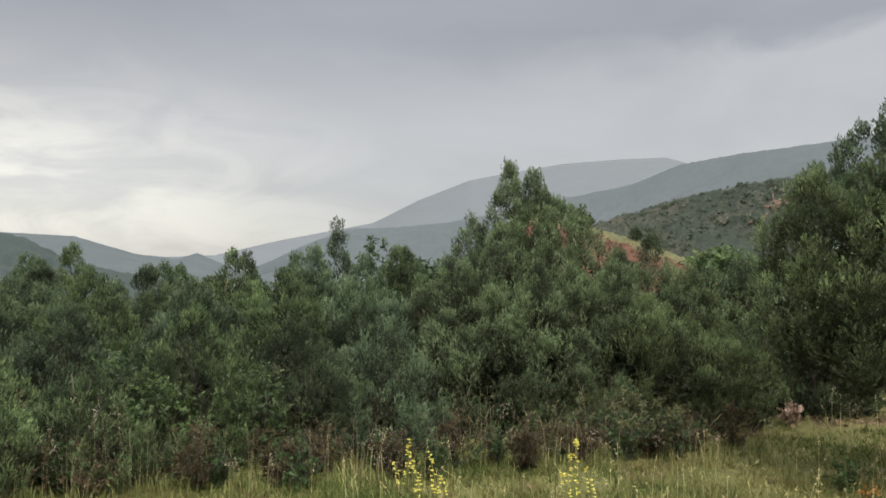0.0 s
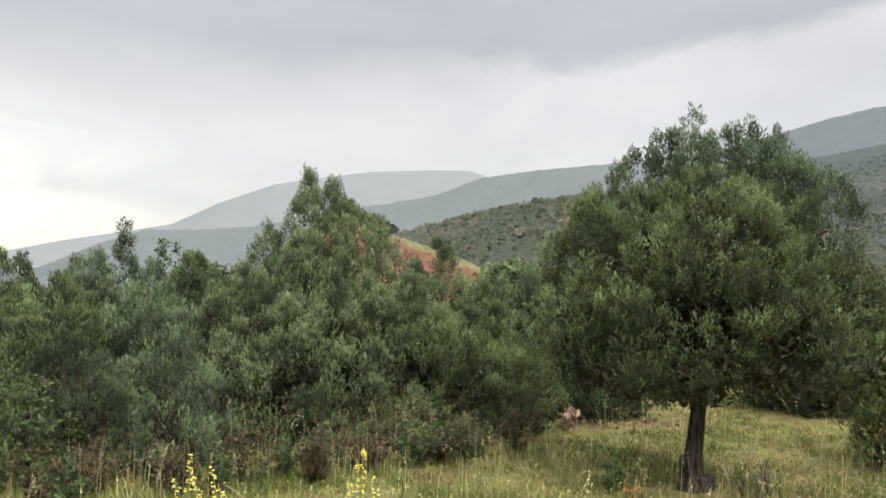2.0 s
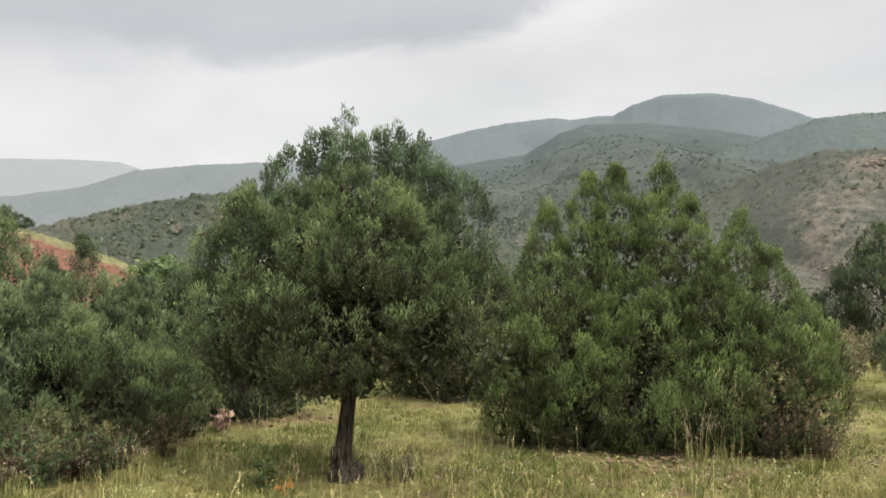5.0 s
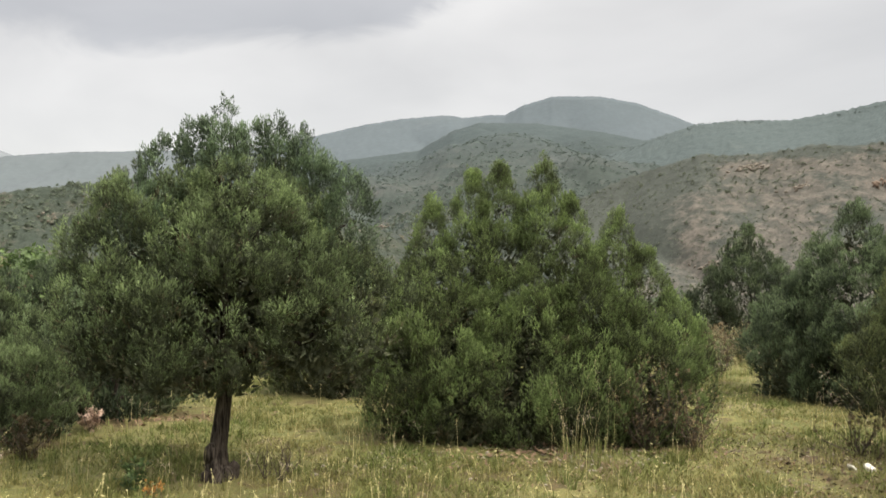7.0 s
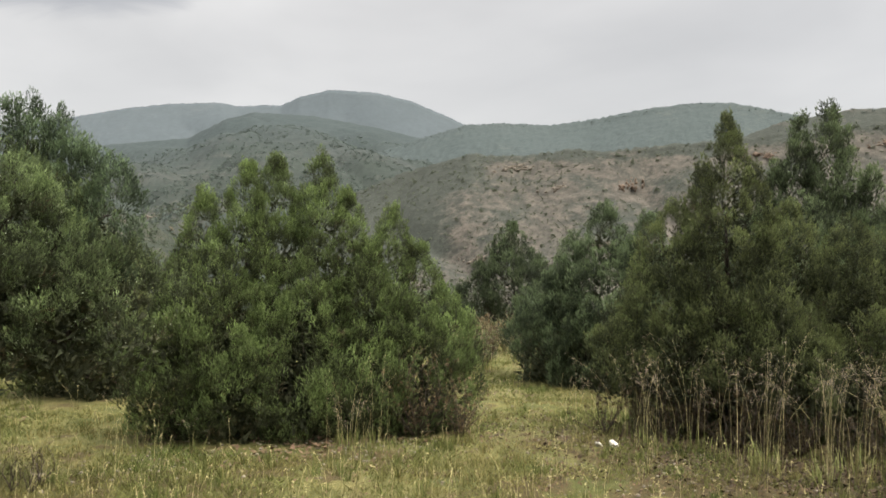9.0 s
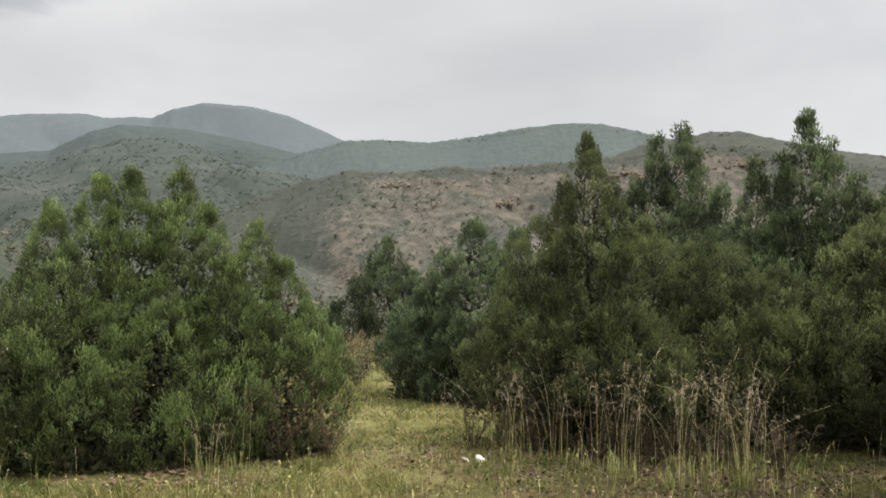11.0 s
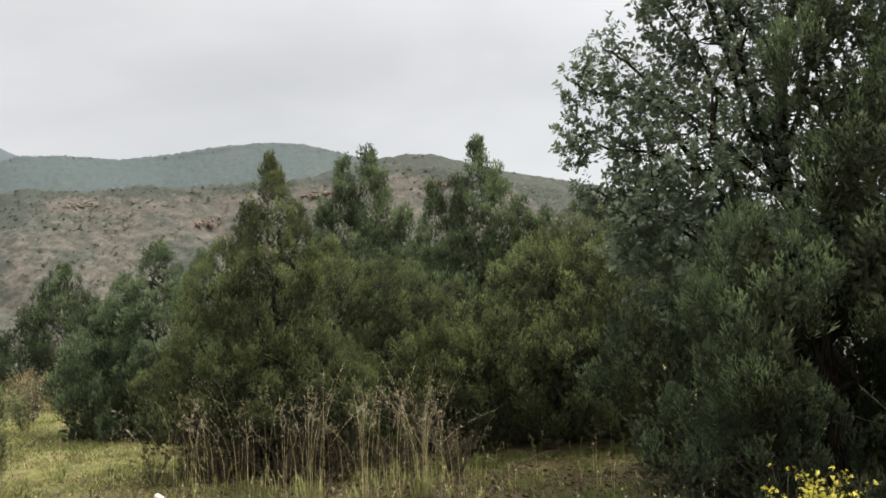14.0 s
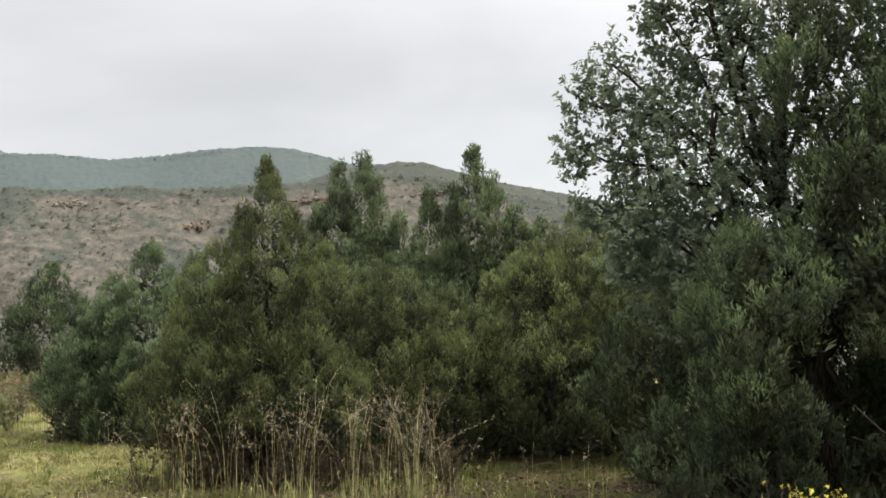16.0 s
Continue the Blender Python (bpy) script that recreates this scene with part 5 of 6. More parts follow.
juniper(12.5, -1.6, [(12.6, -1.2, 0.0, 2.7, 0.9, 0.4), (12.3, -2.0, 0.0, 2.5, 0.9, 0.4), (12.2, -0.7, 0.0, 1.8, 0.7, 0.4)], "dark juniper in the row behind the oak", JUNIPER_DARK, "mid", 63, size=0.3)
juniper(9.2, -3.3, [(9.2, -3.2, 0.2, 2.6, 0.7, 0.4), (9.1, -2.45, 0.9, 2.1, 0.5, 0.4), (10.2, -3.9, 0.0, 2.2, 0.8, 0.4), (10.2, -2.6, 0.0, 2.6, 0.9, 0.4)], "dark juniper behind the oak's trunk", JUNIPER_DARK, "mid", 61, size=0.3)
broadleaf(-1.85, 20.2, [(-1.85, 20.2, -0.5, 1.78, 0.75, 0.5), (-1.2, 20.0, -0.5, 1.6, 0.65, 0.5), (-2.4, 20.2, -0.5, 1.5, 0.6, 0.5)], "dark round-crowned broadleaf tree behind the thicket", BROAD_DARK, SPRAY_BROAD, 80, 0.26, 55, 0.08)
broadleaf(-2.05, 15.2, [(-2.05, 15.2, 0.2, 2.15, 0.42, 0.5), (-1.7, 15.2, 0.5, 1.9, 0.35, 0.5)], "thin airy sapling above the thicket", BROAD_DARK, SPRAY_BROAD, 60, 0.17, 56, 0.04, gap=0.3)
broadleaf(3.7, 13.8, [(3.7, 13.8, -0.2, 1.9, 0.9, 0.5), (4.6, 13.6, -0.2, 1.7, 0.8, 0.5), (3.0, 13.5, -0.2, 1.3, 0.7, 0.5)], "pale green broadleaf tree below the red hill", BROAD_LEAF, SPRAY_BROAD, 90, 0.21, 57, 0.07)
broadleaf(-2.95, 6.75, [(-2.95, 6.75, 0.15, 0.95, 0.35, 0.5), (-2.6, 6.7, 0.05, 0.7, 0.3, 0.5)], "young bright-leaved shrub before the thicket", BROAD_LEAF, SPRAY_BROAD, 130, 0.08, 58, 0.02, "shrub")
broadleaf(-1.9, 6.95, [(-1.9, 6.95, 0.05, 0.78, 0.36, 0.5)], "young bright-leaved shrub before the thicket", BROAD_LEAF, SPRAY_BROAD, 130, 0.08, 59, 0.02, "shrub")
broadleaf(1.0, 7.85, [(0.75, 7.9, 0.0, 0.42, 0.45, 0.5), (1.3, 7.8, 0.0, 0.48, 0.42, 0.5), (1.05, 7.7, 0.0, 0.35, 0.4, 0.5)], "low ferny shrub at the thicket's foot", FERN_LEAF, SPRAY_FERN, 60, 0.17, 60, 0.015, "shrub")
for k, (az_, el_) in enumerate(((2.5, 3.9), (3.2, 4.0), (4.0, 3.75), (5.2, 3.45), (2.0, 3.2), (9.5, 2.2), (6.2, 3.1))):
    q = red_hill.find(az_, el_)
    r = (1.1, 1.6, 1.3, 1.0, 1.5, 0.7, 0.8)[k]
    thing = base("hilltop_shrub", *q, "dark rounded shrub on the red hill's crest", "shrub", "shrubs on the red hill")
    rng = np.random.default_rng(70 + k)
    part("crown", needle_crown([(0, 0, -0.2, r * 1.5, r, 0.4), (r * 0.7, 0, -0.2, r, r * 0.7, 0.4)], rng, TUFT_FAR, 0.5), JUNIPER_DARK, thing)
    v, f = tube([(0, 0, -0.4), (0, 0, 0.3), (0.1, 0, r)], [0.1, 0.08, 0.03], 6)
    part("trunk", mesh_of("trunk", v, f), BARK, thing)

# ---------------------------------------------------------------- grasses and flowers

FEET = [(3.34, 6.56, 0.12), (0.45, 9.2, 1.3), (2.0, 9.2, 1.0), (6.3, 6.35, 1.1), (7.2, 5.9, 0.9), (12.66, 5.49, 1.0), (9.2, 2.8, 1.0), (10.8, -0.3, 0.8), (3.6, 9.8, 1.1), (6.8, 10.3, 1.0)]


def turf():
    """Short grass of the clearing, in tussocks."""
    rng = np.random.default_rng(9)
    n = 150000
    a = np.radians(rng.uniform(-31, 112, n))
    r = 5.2 + 17 * rng.random(n) ** 1.35
    r[: n // 9] = 5.6 * np.sqrt(rng.random(n // 9))
    x, y = r * np.sin(a), r * np.cos(a)
    keep = (y - 7.6 - 0.5 * np.maximum(x, 0) < 1.5) | (x > 5.5)
    for fx, fy, fr in FEET:
        keep &= np.hypot(x - fx, y - fy) > fr
    clump = np.sin(x * 2.1 + 1.0) * np.sin(y * 1.9) + 0.6 * np.sin(x * 5.3 + y * 3.1) + 0.4 * np.sin(y * 7.7 - x * 2.2)
    worn_shaded = 1.4 * np.exp(-((x - 8.0) / 2.0) ** 2 - ((y - 1.8) / 2.2) ** 2) + 1.6 * np.exp(-((x - 7.3) / 1.7) ** 2 - ((y + 0.9) / 1.5) ** 2)
    keep &= clump > rng.normal(-0.55, 0.42, n) + 0.5 * worn_shaded
    x, y, clump, r = x[keep], y[keep], clump[keep], r[keep]
    soup = Soup()
    n = len(x)
    z = rise(x, y)
    lush = np.sin(x * 0.9 + 2.0) * np.sin(y * 1.3 + 0.5) + 0.5 * np.sin(x * 2.3 - y * 1.7)
    for k in range(3):
        t = rng.random(n) * 6.2832
        h = (0.022 + 0.030 * rng.random(n) + 0.045 * np.clip(clump, 0, 1.5) * rng.random(n) ** 2 + 0.03 * np.clip(lush, 0, 1) * rng.random(n)) * (1 + 0.9 * (rng.random(n) > 0.985))
        w = 0.0028 + 0.0018 * rng.random(n) + r * 0.00026
        px, py = x + rng.normal(0, 0.03, n), y + rng.normal(0, 0.03, n)
        lean = rng.normal(0, 0.75, (n, 2)) * h[:, None]
        root = np.stack([px, py, z - 0.005], 1)
        side = np.stack([np.cos(t) * w, np.sin(t) * w, 0 * w], 1)
        tip = root + np.stack([lean[:, 0], lean[:, 1], h], 1)
        v = np.stack([root - side, root + side, tip], 1).reshape(-1, 3)
        green = 0.45 + 0.25 * clump + 0.4 * lush + rng.normal(0, 0.2, n) + 0.7 * np.clip((1.8 - x) / 2, 0, 1) + 0.7 * np.clip((1.6 - y) / 1.5, 0, 1)
        soup.add(v, np.arange(n * 3).reshape(n, 3), np.repeat(np.clip(green, 0, 1.6), 3))
    # the rest of the meadow, round the eye and behind it
    n = 42000
    a, r = rng.random(n) * 6.2832, 16 * rng.random(n) ** 0.6
    x, y = r * np.sin(a), r * np.cos(a)
    ahead = (np.degrees(np.arctan2(x, y)) > -31) & (np.degrees(np.arctan2(x, y)) < 112) & (r > 5.2)
    x, y = x[~ahead], y[~ahead]
    n, z = len(x), rise(x, y)
    clump = np.sin(x * 2.1 + 1.0) * np.sin(y * 1.9) + 0.6 * np.sin(x * 5.3 + y * 3.1)
    for k in range(2):
        t, h = rng.random(n) * 6.2832, rng.uniform(0.03, 0.09, n)
        root = np.stack([x + rng.normal(0, 0.03, n), y + rng.normal(0, 0.03, n), z - 0.005], 1)
        side = np.stack([np.cos(t), np.sin(t), 0 * t], 1) * 0.007
        tip = root + np.stack([rng.normal(0, 0.5, n) * h, rng.normal(0, 0.5, n) * h, h], 1)
        soup.add(np.stack([root - side, root + side, tip], 1).reshape(-1, 3), np.arange(n * 3).reshape(n, 3), np.repeat(np.clip(0.5 + 0.3 * clump, 0, 1.6), 3))
    return soup.mesh("grass")


def turf_material():
    m, g = material("short_grass")
    isl = g.put("ShaderNodeNewGeometry").outputs["Random Per Island"]
    tint = g.attribute("tint")
    spot = g.put("ShaderNodeTexCoord").outputs["Object"]
    green = g.mix(isl, (0.040, 0.060, 0.015), (0.145, 0.182, 0.047))
    dry = g.mix(isl, (0.101, 0.092, 0.033), (0.300, 0.273, 0.107))
    f = g.math("ADD", g.math("MULTIPLY", tint, 0.5), g.math("MULTIPLY_ADD", g.noise(spot, 0.9, 3.0), 3.2, -1.4), clamp=True)
    finish(g, g.mix(f, dry, green), 0.7, spec=0.2, translucent=0.3)
    return m


GRASS = turf_material()


def tussocks():
    """Longer tufts of grass standing in the short turf."""
    rng = np.random.default_rng(19)
    n = 9600
    a, r = np.radians(rng.uniform(-30, 112, n)), 5.3 + 9 * rng.random(n) ** 1.5
    r[: n // 9] = 5.6 * np.sqrt(rng.random(n // 9))
    x, y = r * np.sin(a), r * np.cos(a)
    keep = ((y - 7.6 - 0.5 * np.maximum(x, 0) < 1.0) | (x > 5.5)) & (np.sin(x * 1.7) * np.sin(y * 2.3 + 1) + 0.5 * np.sin(x * 4.1 - y * 3.3) > rng.normal(-0.1, 0.5, n))
    for fx, fy, fr in FEET:
        keep &= np.hypot(x - fx, y - fy) > fr
    x, y = x[keep], y[keep]
    n, soup = len(x), Soup()
    tall, own = 0.05 + 0.15 * rng.random(n) ** 2, rng.normal(0.5, 0.95, n)
    z = rise(x, y)
    for k in range(18):
        t, h = rng.random(n) * 6.2832, tall * rng.uniform(0.5, 1.1, n)
        root = np.stack([x + rng.normal(0, 0.025, n), y + rng.normal(0, 0.025, n), z - 0.005], 1)
        out = np.stack([np.cos(t), np.sin(t), 0 * t], 1)
        side = np.stack([-np.sin(t), np.cos(t), 0 * t], 1) * 0.003
        tip = root + out * (h * rng.uniform(0.1, 0.8, n))[:, None] + np.stack([0 * h, 0 * h, h], 1)
        v = np.stack([root - side, root + side, tip], 1).reshape(-1, 3)
        soup.add(v, np.arange(n * 3).reshape(n, 3), np.repeat(np.clip(own + 0.5 * np.clip((1.8 - x) / 2, 0, 1) + 0.5 * np.clip((1.6 - y) / 1.5, 0, 1), -0.3, 1.6), 3))
    return soup.mesh("grass_tufts")


tagged(part("grass_tufts", tussocks(), GRASS), "tufts of straw-yellow and green grass", "grass", kind="stuff")
tagged(part("grass", turf(), GRASS), "short dry yellow-green grass of the clearing", "grass", kind="stuff")


def tall_grass(x, y, count, height, spread, label, seed, dry=STRAW, heads=1.0, lean=0.25, group="tall dry grasses"):
    """A tussock of tall stalks with loose seed heads over a tuft of leaves."""
    rng = np.random.default_rng(seed)
    z = float(rise(x, y))
    thing = base("tall_grass", x, y, z, label, "grass", group)
    stalks, seeds, leaves = Soup(), Soup(), Soup()
    for _ in range(int(count * 0.5)):
        a, t = rng.random() * 6.28, rng.random() * 6.28
        foot = np.array([math.cos(a), math.sin(a), 0]) * spread * 1.1 * rng.random()
        h = height * (rng.uniform(0.72, 1.15) if heads > 0.6 else rng.uniform(0.35, 1.15))
        out = np.array([math.cos(a + rng.normal(0, 0.6)), math.sin(a + rng.normal(0, 0.6)), 0]) * h * abs(rng.normal(0, lean * 1.1))
        s = np.linspace(0, 1, 7)[:, None]
        line = foot + np.array([0, 0, h]) * s * (1 - 0.12 * s * abs(rng.normal(0, 1))) + out * s ** 2.6
        v, f = tube(line, np.linspace(0.0013, 0.0005, 7), 3)
        stalks.add(v, f)
        if rng.random() < heads:
            # an open panicle: thin drooping branches with small spikelets
            for _ in range(rng.integers(7, 12)):
                q = rng.uniform(0.66, 1.0)
                k = np.array([np.interp(q, np.linspace(0, 1, 7), line[:, i]) for i in range(3)])
                t, reach = rng.random() * 6.28, rng.uniform(0.04, 0.15) * (1.25 - q * 0.6)
                way = np.array([math.cos(t), math.sin(t), 0])
                e = np.cross(way, [0, 0, 1]) * 0.0007
                end = k + way * reach + [0, 0, reach * rng.uniform(-0.4, 0.7)]
                seeds.add([k - e, k + e, end], [[0, 1, 2]])
                for u in rng.uniform(0.3, 1.05, rng.integers(4, 8)):
                    p = k + (end - k) * u + rng.normal(0, 0.006, 3) - [0, 0, 0.006]
                    d = way * rng.normal(0.3, 0.5) + rng.normal(0, 0.4, 3) + [0, 0, -0.4]
                    d *= rng.uniform(0.003, 0.006) / np.linalg.norm(d)
                    w = np.cross(d, rng.normal(0, 1, 3))
                    w *= 0.0018 / (np.linalg.norm(w) + 1e-9)
                    seeds.add([p - d, p + w, p + d, p - w], [[0, 1, 2], [0, 2, 3]])
    for _ in range(int(count * 1.4)):
        a = rng.random() * 6.28
        foot = np.array([math.cos(a), math.sin(a), 0]) * spread * 0.9 * rng.random() ** 0.5
        h = height * rng.uniform(0.10, 0.28)
        b = a + rng.normal(0, 0.8)
        out = np.array([math.cos(b), math.sin(b), 0])
        w = np.cross(out, [0, 0, 1]) * 0.0035
        mid = foot + out * h * 0.15 + [0, 0, h * 0.6]
        tip = foot + out * h * rng.uniform(0.2, 0.7) + [0, 0, h]
        leaves.add([foot - w, foot + w, mid + w * 0.8, mid - w * 0.8, tip], [[0, 1, 2], [0, 2, 3], [3, 2, 4]])
    part("stalks", stalks.mesh("stalks"), dry, thing)
    if seeds.n:
        part("seed_heads", seeds.mesh("seed_heads"), SEED, thing, "loose pinkish-brown seed heads")
    part("leaf_tuft", leaves.mesh("leaf_tuft"), STRAW_GREEN, thing)
    return thing


GOLD = "tall golden grass stalks with loose seed heads"
for k, (x, y, n, h, s) in enumerate(((8.50, 3.62, 22, 0.80, 0.30), (8.25, 3.0, 26, 0.82, 0.28), (8.20, 2.70, 24, 0.85, 0.22), (7.70, 1.95, 40, 0.98, 0.16), (8.05, 2.3, 22, 0.85, 0.25), (8.15, 1.35, 26, 1.0, 0.25),
                                     (7.95, 0.98, 50, 1.02, 0.14), (8.5, 0.95, 28, 0.95, 0.25), (8.6, 1.7, 20, 0.85, 0.3), (8.9, 4.0, 16, 0.6, 0.3), (7.6, 1.45, 30, 0.95, 0.16), (7.85, 0.6, 16, 0.75, 0.2), (8.0, -0.55, 5, 0.8, 0.12), (8.3, 3.3, 22, 0.75, 0.2))):
    tall_grass(x, y, int(n * 0.75), h * 1.16, s * 0.9, GOLD, 300 + k, lean=0.24, group="tall grasses before the junipers")
for k, (x, y, n, h, s) in enumerate(((6.22, 5.35, 34, 0.80, 0.20), (6.45, 5.25, 22, 0.85, 0.25), (7.6, 4.95, 10, 0.5, 0.3), (4.95, 6.7, 9, 0.6, 0.2), (5.2, 6.35, 7, 0.55, 0.2))):
    tall_grass(x, y, n, h, s, "tall pale grass stalks against the juniper bush", 330 + k, heads=0.3, lean=0.22)
for k in range(30):
    rng = np.random.default_rng(400 + k)
    x = -4.0 + 0.17 * k + rng.normal(0, 0.08)
    y = 5.65 + 0.055 * k + rng.normal(0, 0.2)
    tall_grass(x, y, int(rng.integers(16, 30)), rng.uniform(0.4, 0.68), 0.25, "dry straw-coloured grass at the thicket's foot", 400 + k, STRAW_DULL, heads=0.1, lean=0.2, group="dry grasses along the thicket")
for k, (x, y, n, h) in enumerate(((12.9, 7.2, 22, 0.5), (14.5, 8.3, 30, 0.6), (16.0, 8.9, 26, 0.6), (17.2, 10.2, 30, 0.6), (18.6, 11.4, 30, 0.7), (7.6, 10.1, 24, 0.5), (6.2, 10.6, 18, 0.4), (15.6, 10.2, 20, 0.6), (4.6, 9.0, 14, 0.45), (3.4, 8.9, 14, 0.4), (4.4, 6.0, 8, 0.32), (3.72, 6.2, 10, 0.35), (2.95, 6.2, 8, 0.4))):
    tall_grass(x, y, n, h, 0.35, "dry grass tussock at the clearing's edge", 440 + k, heads=0.5)


for k in range(52):
    rng = np.random.default_rng(700 + k)
    x = -2.0 + 0.12 * k + rng.normal(0, 0.15)
    y = 6.35 + rng.normal(0, 0.3) - 0.06 * max(0, k - 12)
    tall_grass(x, y, 9, rng.uniform(0.22, 0.42), 0.3, "green meadow grass with a few thin stalks", 700 + k, STRAW_GREEN, 0.0, 0.3, "meadow grasses")


def flower_spike(x, y, height, stems, seed, label="tall yellow flower spike in the grass"):
    rng = np.random.default_rng(seed)
    thing = base("yellow_flower", x, y, float(rise(x, y)), label, "flower", "yellow flower spikes")
    for k in range(stems):
        lean = rng.normal(0, 0.06, 2)
        h = height * (1 if k == 0 else rng.uniform(0.55, 0.85))
        off = np.array([0, 0, 0]) if k == 0 else np.array([rng.normal(0, 0.05), rng.normal(0, 0.05), 0])
        line = [off + np.array([lean[0] * s * s, lean[1] * s * s, h * s]) for s in np.linspace(0, 1, 6)]
        v, f = tube(line, np.linspace(0.006, 0.002, 6), 5)
        stem = part("stem", mesh_of("stem", v, f), STRAW_GREEN, thing)
        soup = Soup()
        for _ in range(int(28 * h / height)):
            s = 0.30 + 0.70 * rng.random()
            q = np.array([np.interp(s, np.linspace(0, 1, 6), [p[i] for p in line]) for i in range(3)])
            t = rng.random() * 6.28
            c = q + np.array([math.cos(t), math.sin(t), 0]) * 0.03 * (1.25 - s)
            for pt in range(4):
                u = t + pt * 1.57
                d = np.array([math.cos(u) * 0.009, math.sin(u) * 0.009, 0.006])
                e = np.array([-math.sin(u) * 0.005, math.cos(u) * 0.005, 0])
                soup.add([c, c + d * 0.6 + e, c + d * 1.3, c + d * 0.6 - e], [[0, 1, 2], [0, 2, 3]])
        part("blossoms", soup.mesh("blossoms"), YELLOW, stem, "small clear yellow blossoms")
    return thing


flower_spike(-0.34, 5.62, 0.42, 3, 501)
flower_spike(0.53, 5.62, 0.54, 4, 502)
flower_spike(-0.58, 6.1, 0.42, 2, 503)


def herb(name, x, y, height, spread, mat, label, category, seed, n=60, leaf=0.035, stem_mat=TWIG, z_low=0.2):
    """A small plant of thin stems with leaves or withered heads."""
    rng = np.random.default_rng(seed)
    thing = base(name, x, y, float(rise(x, y)), label, category)
    stems, soup = Soup(), Soup()
    for _ in range(max(5, n // 8)):
        a = rng.random() * 6.28
        tip = np.array([math.cos(a) * spread * rng.random(), math.sin(a) * spread * rng.random(), height * rng.uniform(0.6, 1)])
        line = bend((0, 0, -0.01), tip, rng, 6, 0.05)
        v, f = tube(line, np.linspace(0.005, 0.0015, 6), 4)
        stems.add(v, f)
        s = z_low + (1 - z_low) * rng.random(8)
        p = np.stack([np.interp(s, np.linspace(0, 1, 6), line[:, i]) for i in range(3)], 1) + rng.normal(0, 0.02, (8, 3))
        d = rng.normal(0, 1, (8, 3)) + [0, 0, 0.5]
        scatter(soup, SPRAY_BROAD, p, d, leaf * (0.7 + 0.9 * rng.random(8)), rng)
    tagged(part("twig_mass", stems.mesh("twig_mass"), stem_mat, thing), kind="stuff")
    tagged(part("foliage", soup.mesh("foliage"), mat, thing), kind="stuff")
    return thing


BROWN_LEAF = foliage("brown_dead_leaves", (0.040, 0.031, 0.017), (0.135, 0.104, 0.056), 0.8)
herb("withered_plant", 3.05, 8.95, 0.23, 0.20, PINK_DRY, "withered plant with pinkish dry heads", "plant", 601, 90, 0.06)
herb("small_plant", 2.55, 6.45, 0.20, 0.12, BROAD_LEAF, "small green plant in the meadow grass", "plant", 602, 40, 0.07, STRAW_GREEN)
herb("small_plant", 2.62, 6.30, 0.12, 0.10, ORANGE_LEAF, "small plant with withered orange leaves", "plant", 603, 30, 0.032)
herb("broom_bush", 6.25, -1.85, 0.56, 0.40, YELLOW, "bush with yellow flowering twigs", "shrub", 604, 260, 0.032, TWIG, 0.45)
herb("dead_branch", 7.4, -1.0, 0.35, 0.5, DRY_LEAF, "dry leafless branch lying in the grass", "branch", 605, 12, 0.012)
herb("dry_shrub", 7.0, 5.15, 0.95, 0.6, DRY_LEAF, "brown twiggy shrub at the juniper's foot", "shrub", 606, 260, 0.035)
herb("dry_shrub", 7.4, 4.85, 0.7, 0.5, DRY_LEAF, "brown twiggy shrub at the juniper's foot", "shrub", 607, 180, 0.035)
for k in range(20):
    rng = np.random.default_rng(800 + k)
    herb("dry_scrub", -3.2 + 0.25 * k + rng.normal(0, 0.1), 6.05 + 0.07 * k + rng.normal(0, 0.15), rng.uniform(0.28, 0.5), rng.uniform(0.25, 0.42), (BROWN_LEAF, BROAD_DARK)[k % 2], "brown half-dead scrub at the thicket's foot", "shrub", 800 + k, 150, 0.055, TWIG, 0.1)
for k, (x, y) in enumerate(((0.7, 7.35), (1.2, 7.5), (1.75, 7.75), (0.3, 7.0), (2.2, 8.0), (1.5, 7.3))):
    herb("dry_scrub", x, y, 0.3 + 0.03 * k, 0.35, (BROWN_LEAF, FERN_LEAF)[k % 2], "low brown weeds before the ferny shrub", "shrub", 845 + k, 130, 0.05, TWIG, 0.1)
    tall_grass(x + 0.1, y - 0.25, 14, 0.42, 0.25, "dry straw-coloured grass at the thicket's foot", 470 + k, STRAW_DULL, heads=0.2, lean=0.2, group="dry grasses along the thicket")
for k, (x, y) in enumerate(((8.6, 3.3), (8.55, 2.4), (9.0, 1.3), (8.75, 2.85), (8.8, 1.85), (9.2, 0.85), (8.5, 3.75))):
    herb("dry_scrub", x, y, 0.6, 0.45, BROWN_LEAF, "brown leafless scrub at the juniper's foot", "shrub", 830 + k, 120, 0.04, TWIG, 0.2)
for k, (x, y) in enumerate(((9.75, 3.0), (9.95, 1.85))):
    herb("dead_twigs", x, y, 1.7, 0.5, DRY_LEAF, "bare lichen-grey twigs among the junipers", "shrub", 620 + k, 60, 0.03, TWIG, 0.6)


def stone(x, y, size, mat, seed, name="stone", label="", group=""):
    rng = np.random.default_rng(seed)
    v = np.sign(ICO2_V) * np.abs(ICO2_V) ** 0.45 * (1 + 0.07 * rng.normal(size=(len(ICO2_V), 1))) * size
    v[:, 2] += v[:, 0] * rng.uniform(0.3, 0.7)
    a = rng.random() * 6.28
    v = v @ np.array([[math.cos(a), -math.sin(a), 0], [math.sin(a), math.cos(a), 0], [0, 0, 1]])
    ob = part(name, mesh_of(name, v, ICO2_F), mat)
    ob.matrix_world = pose(x, y, float(rise(x, y)) + size[2] * 0.6)
    return tagged(ob, label, "stone", group)


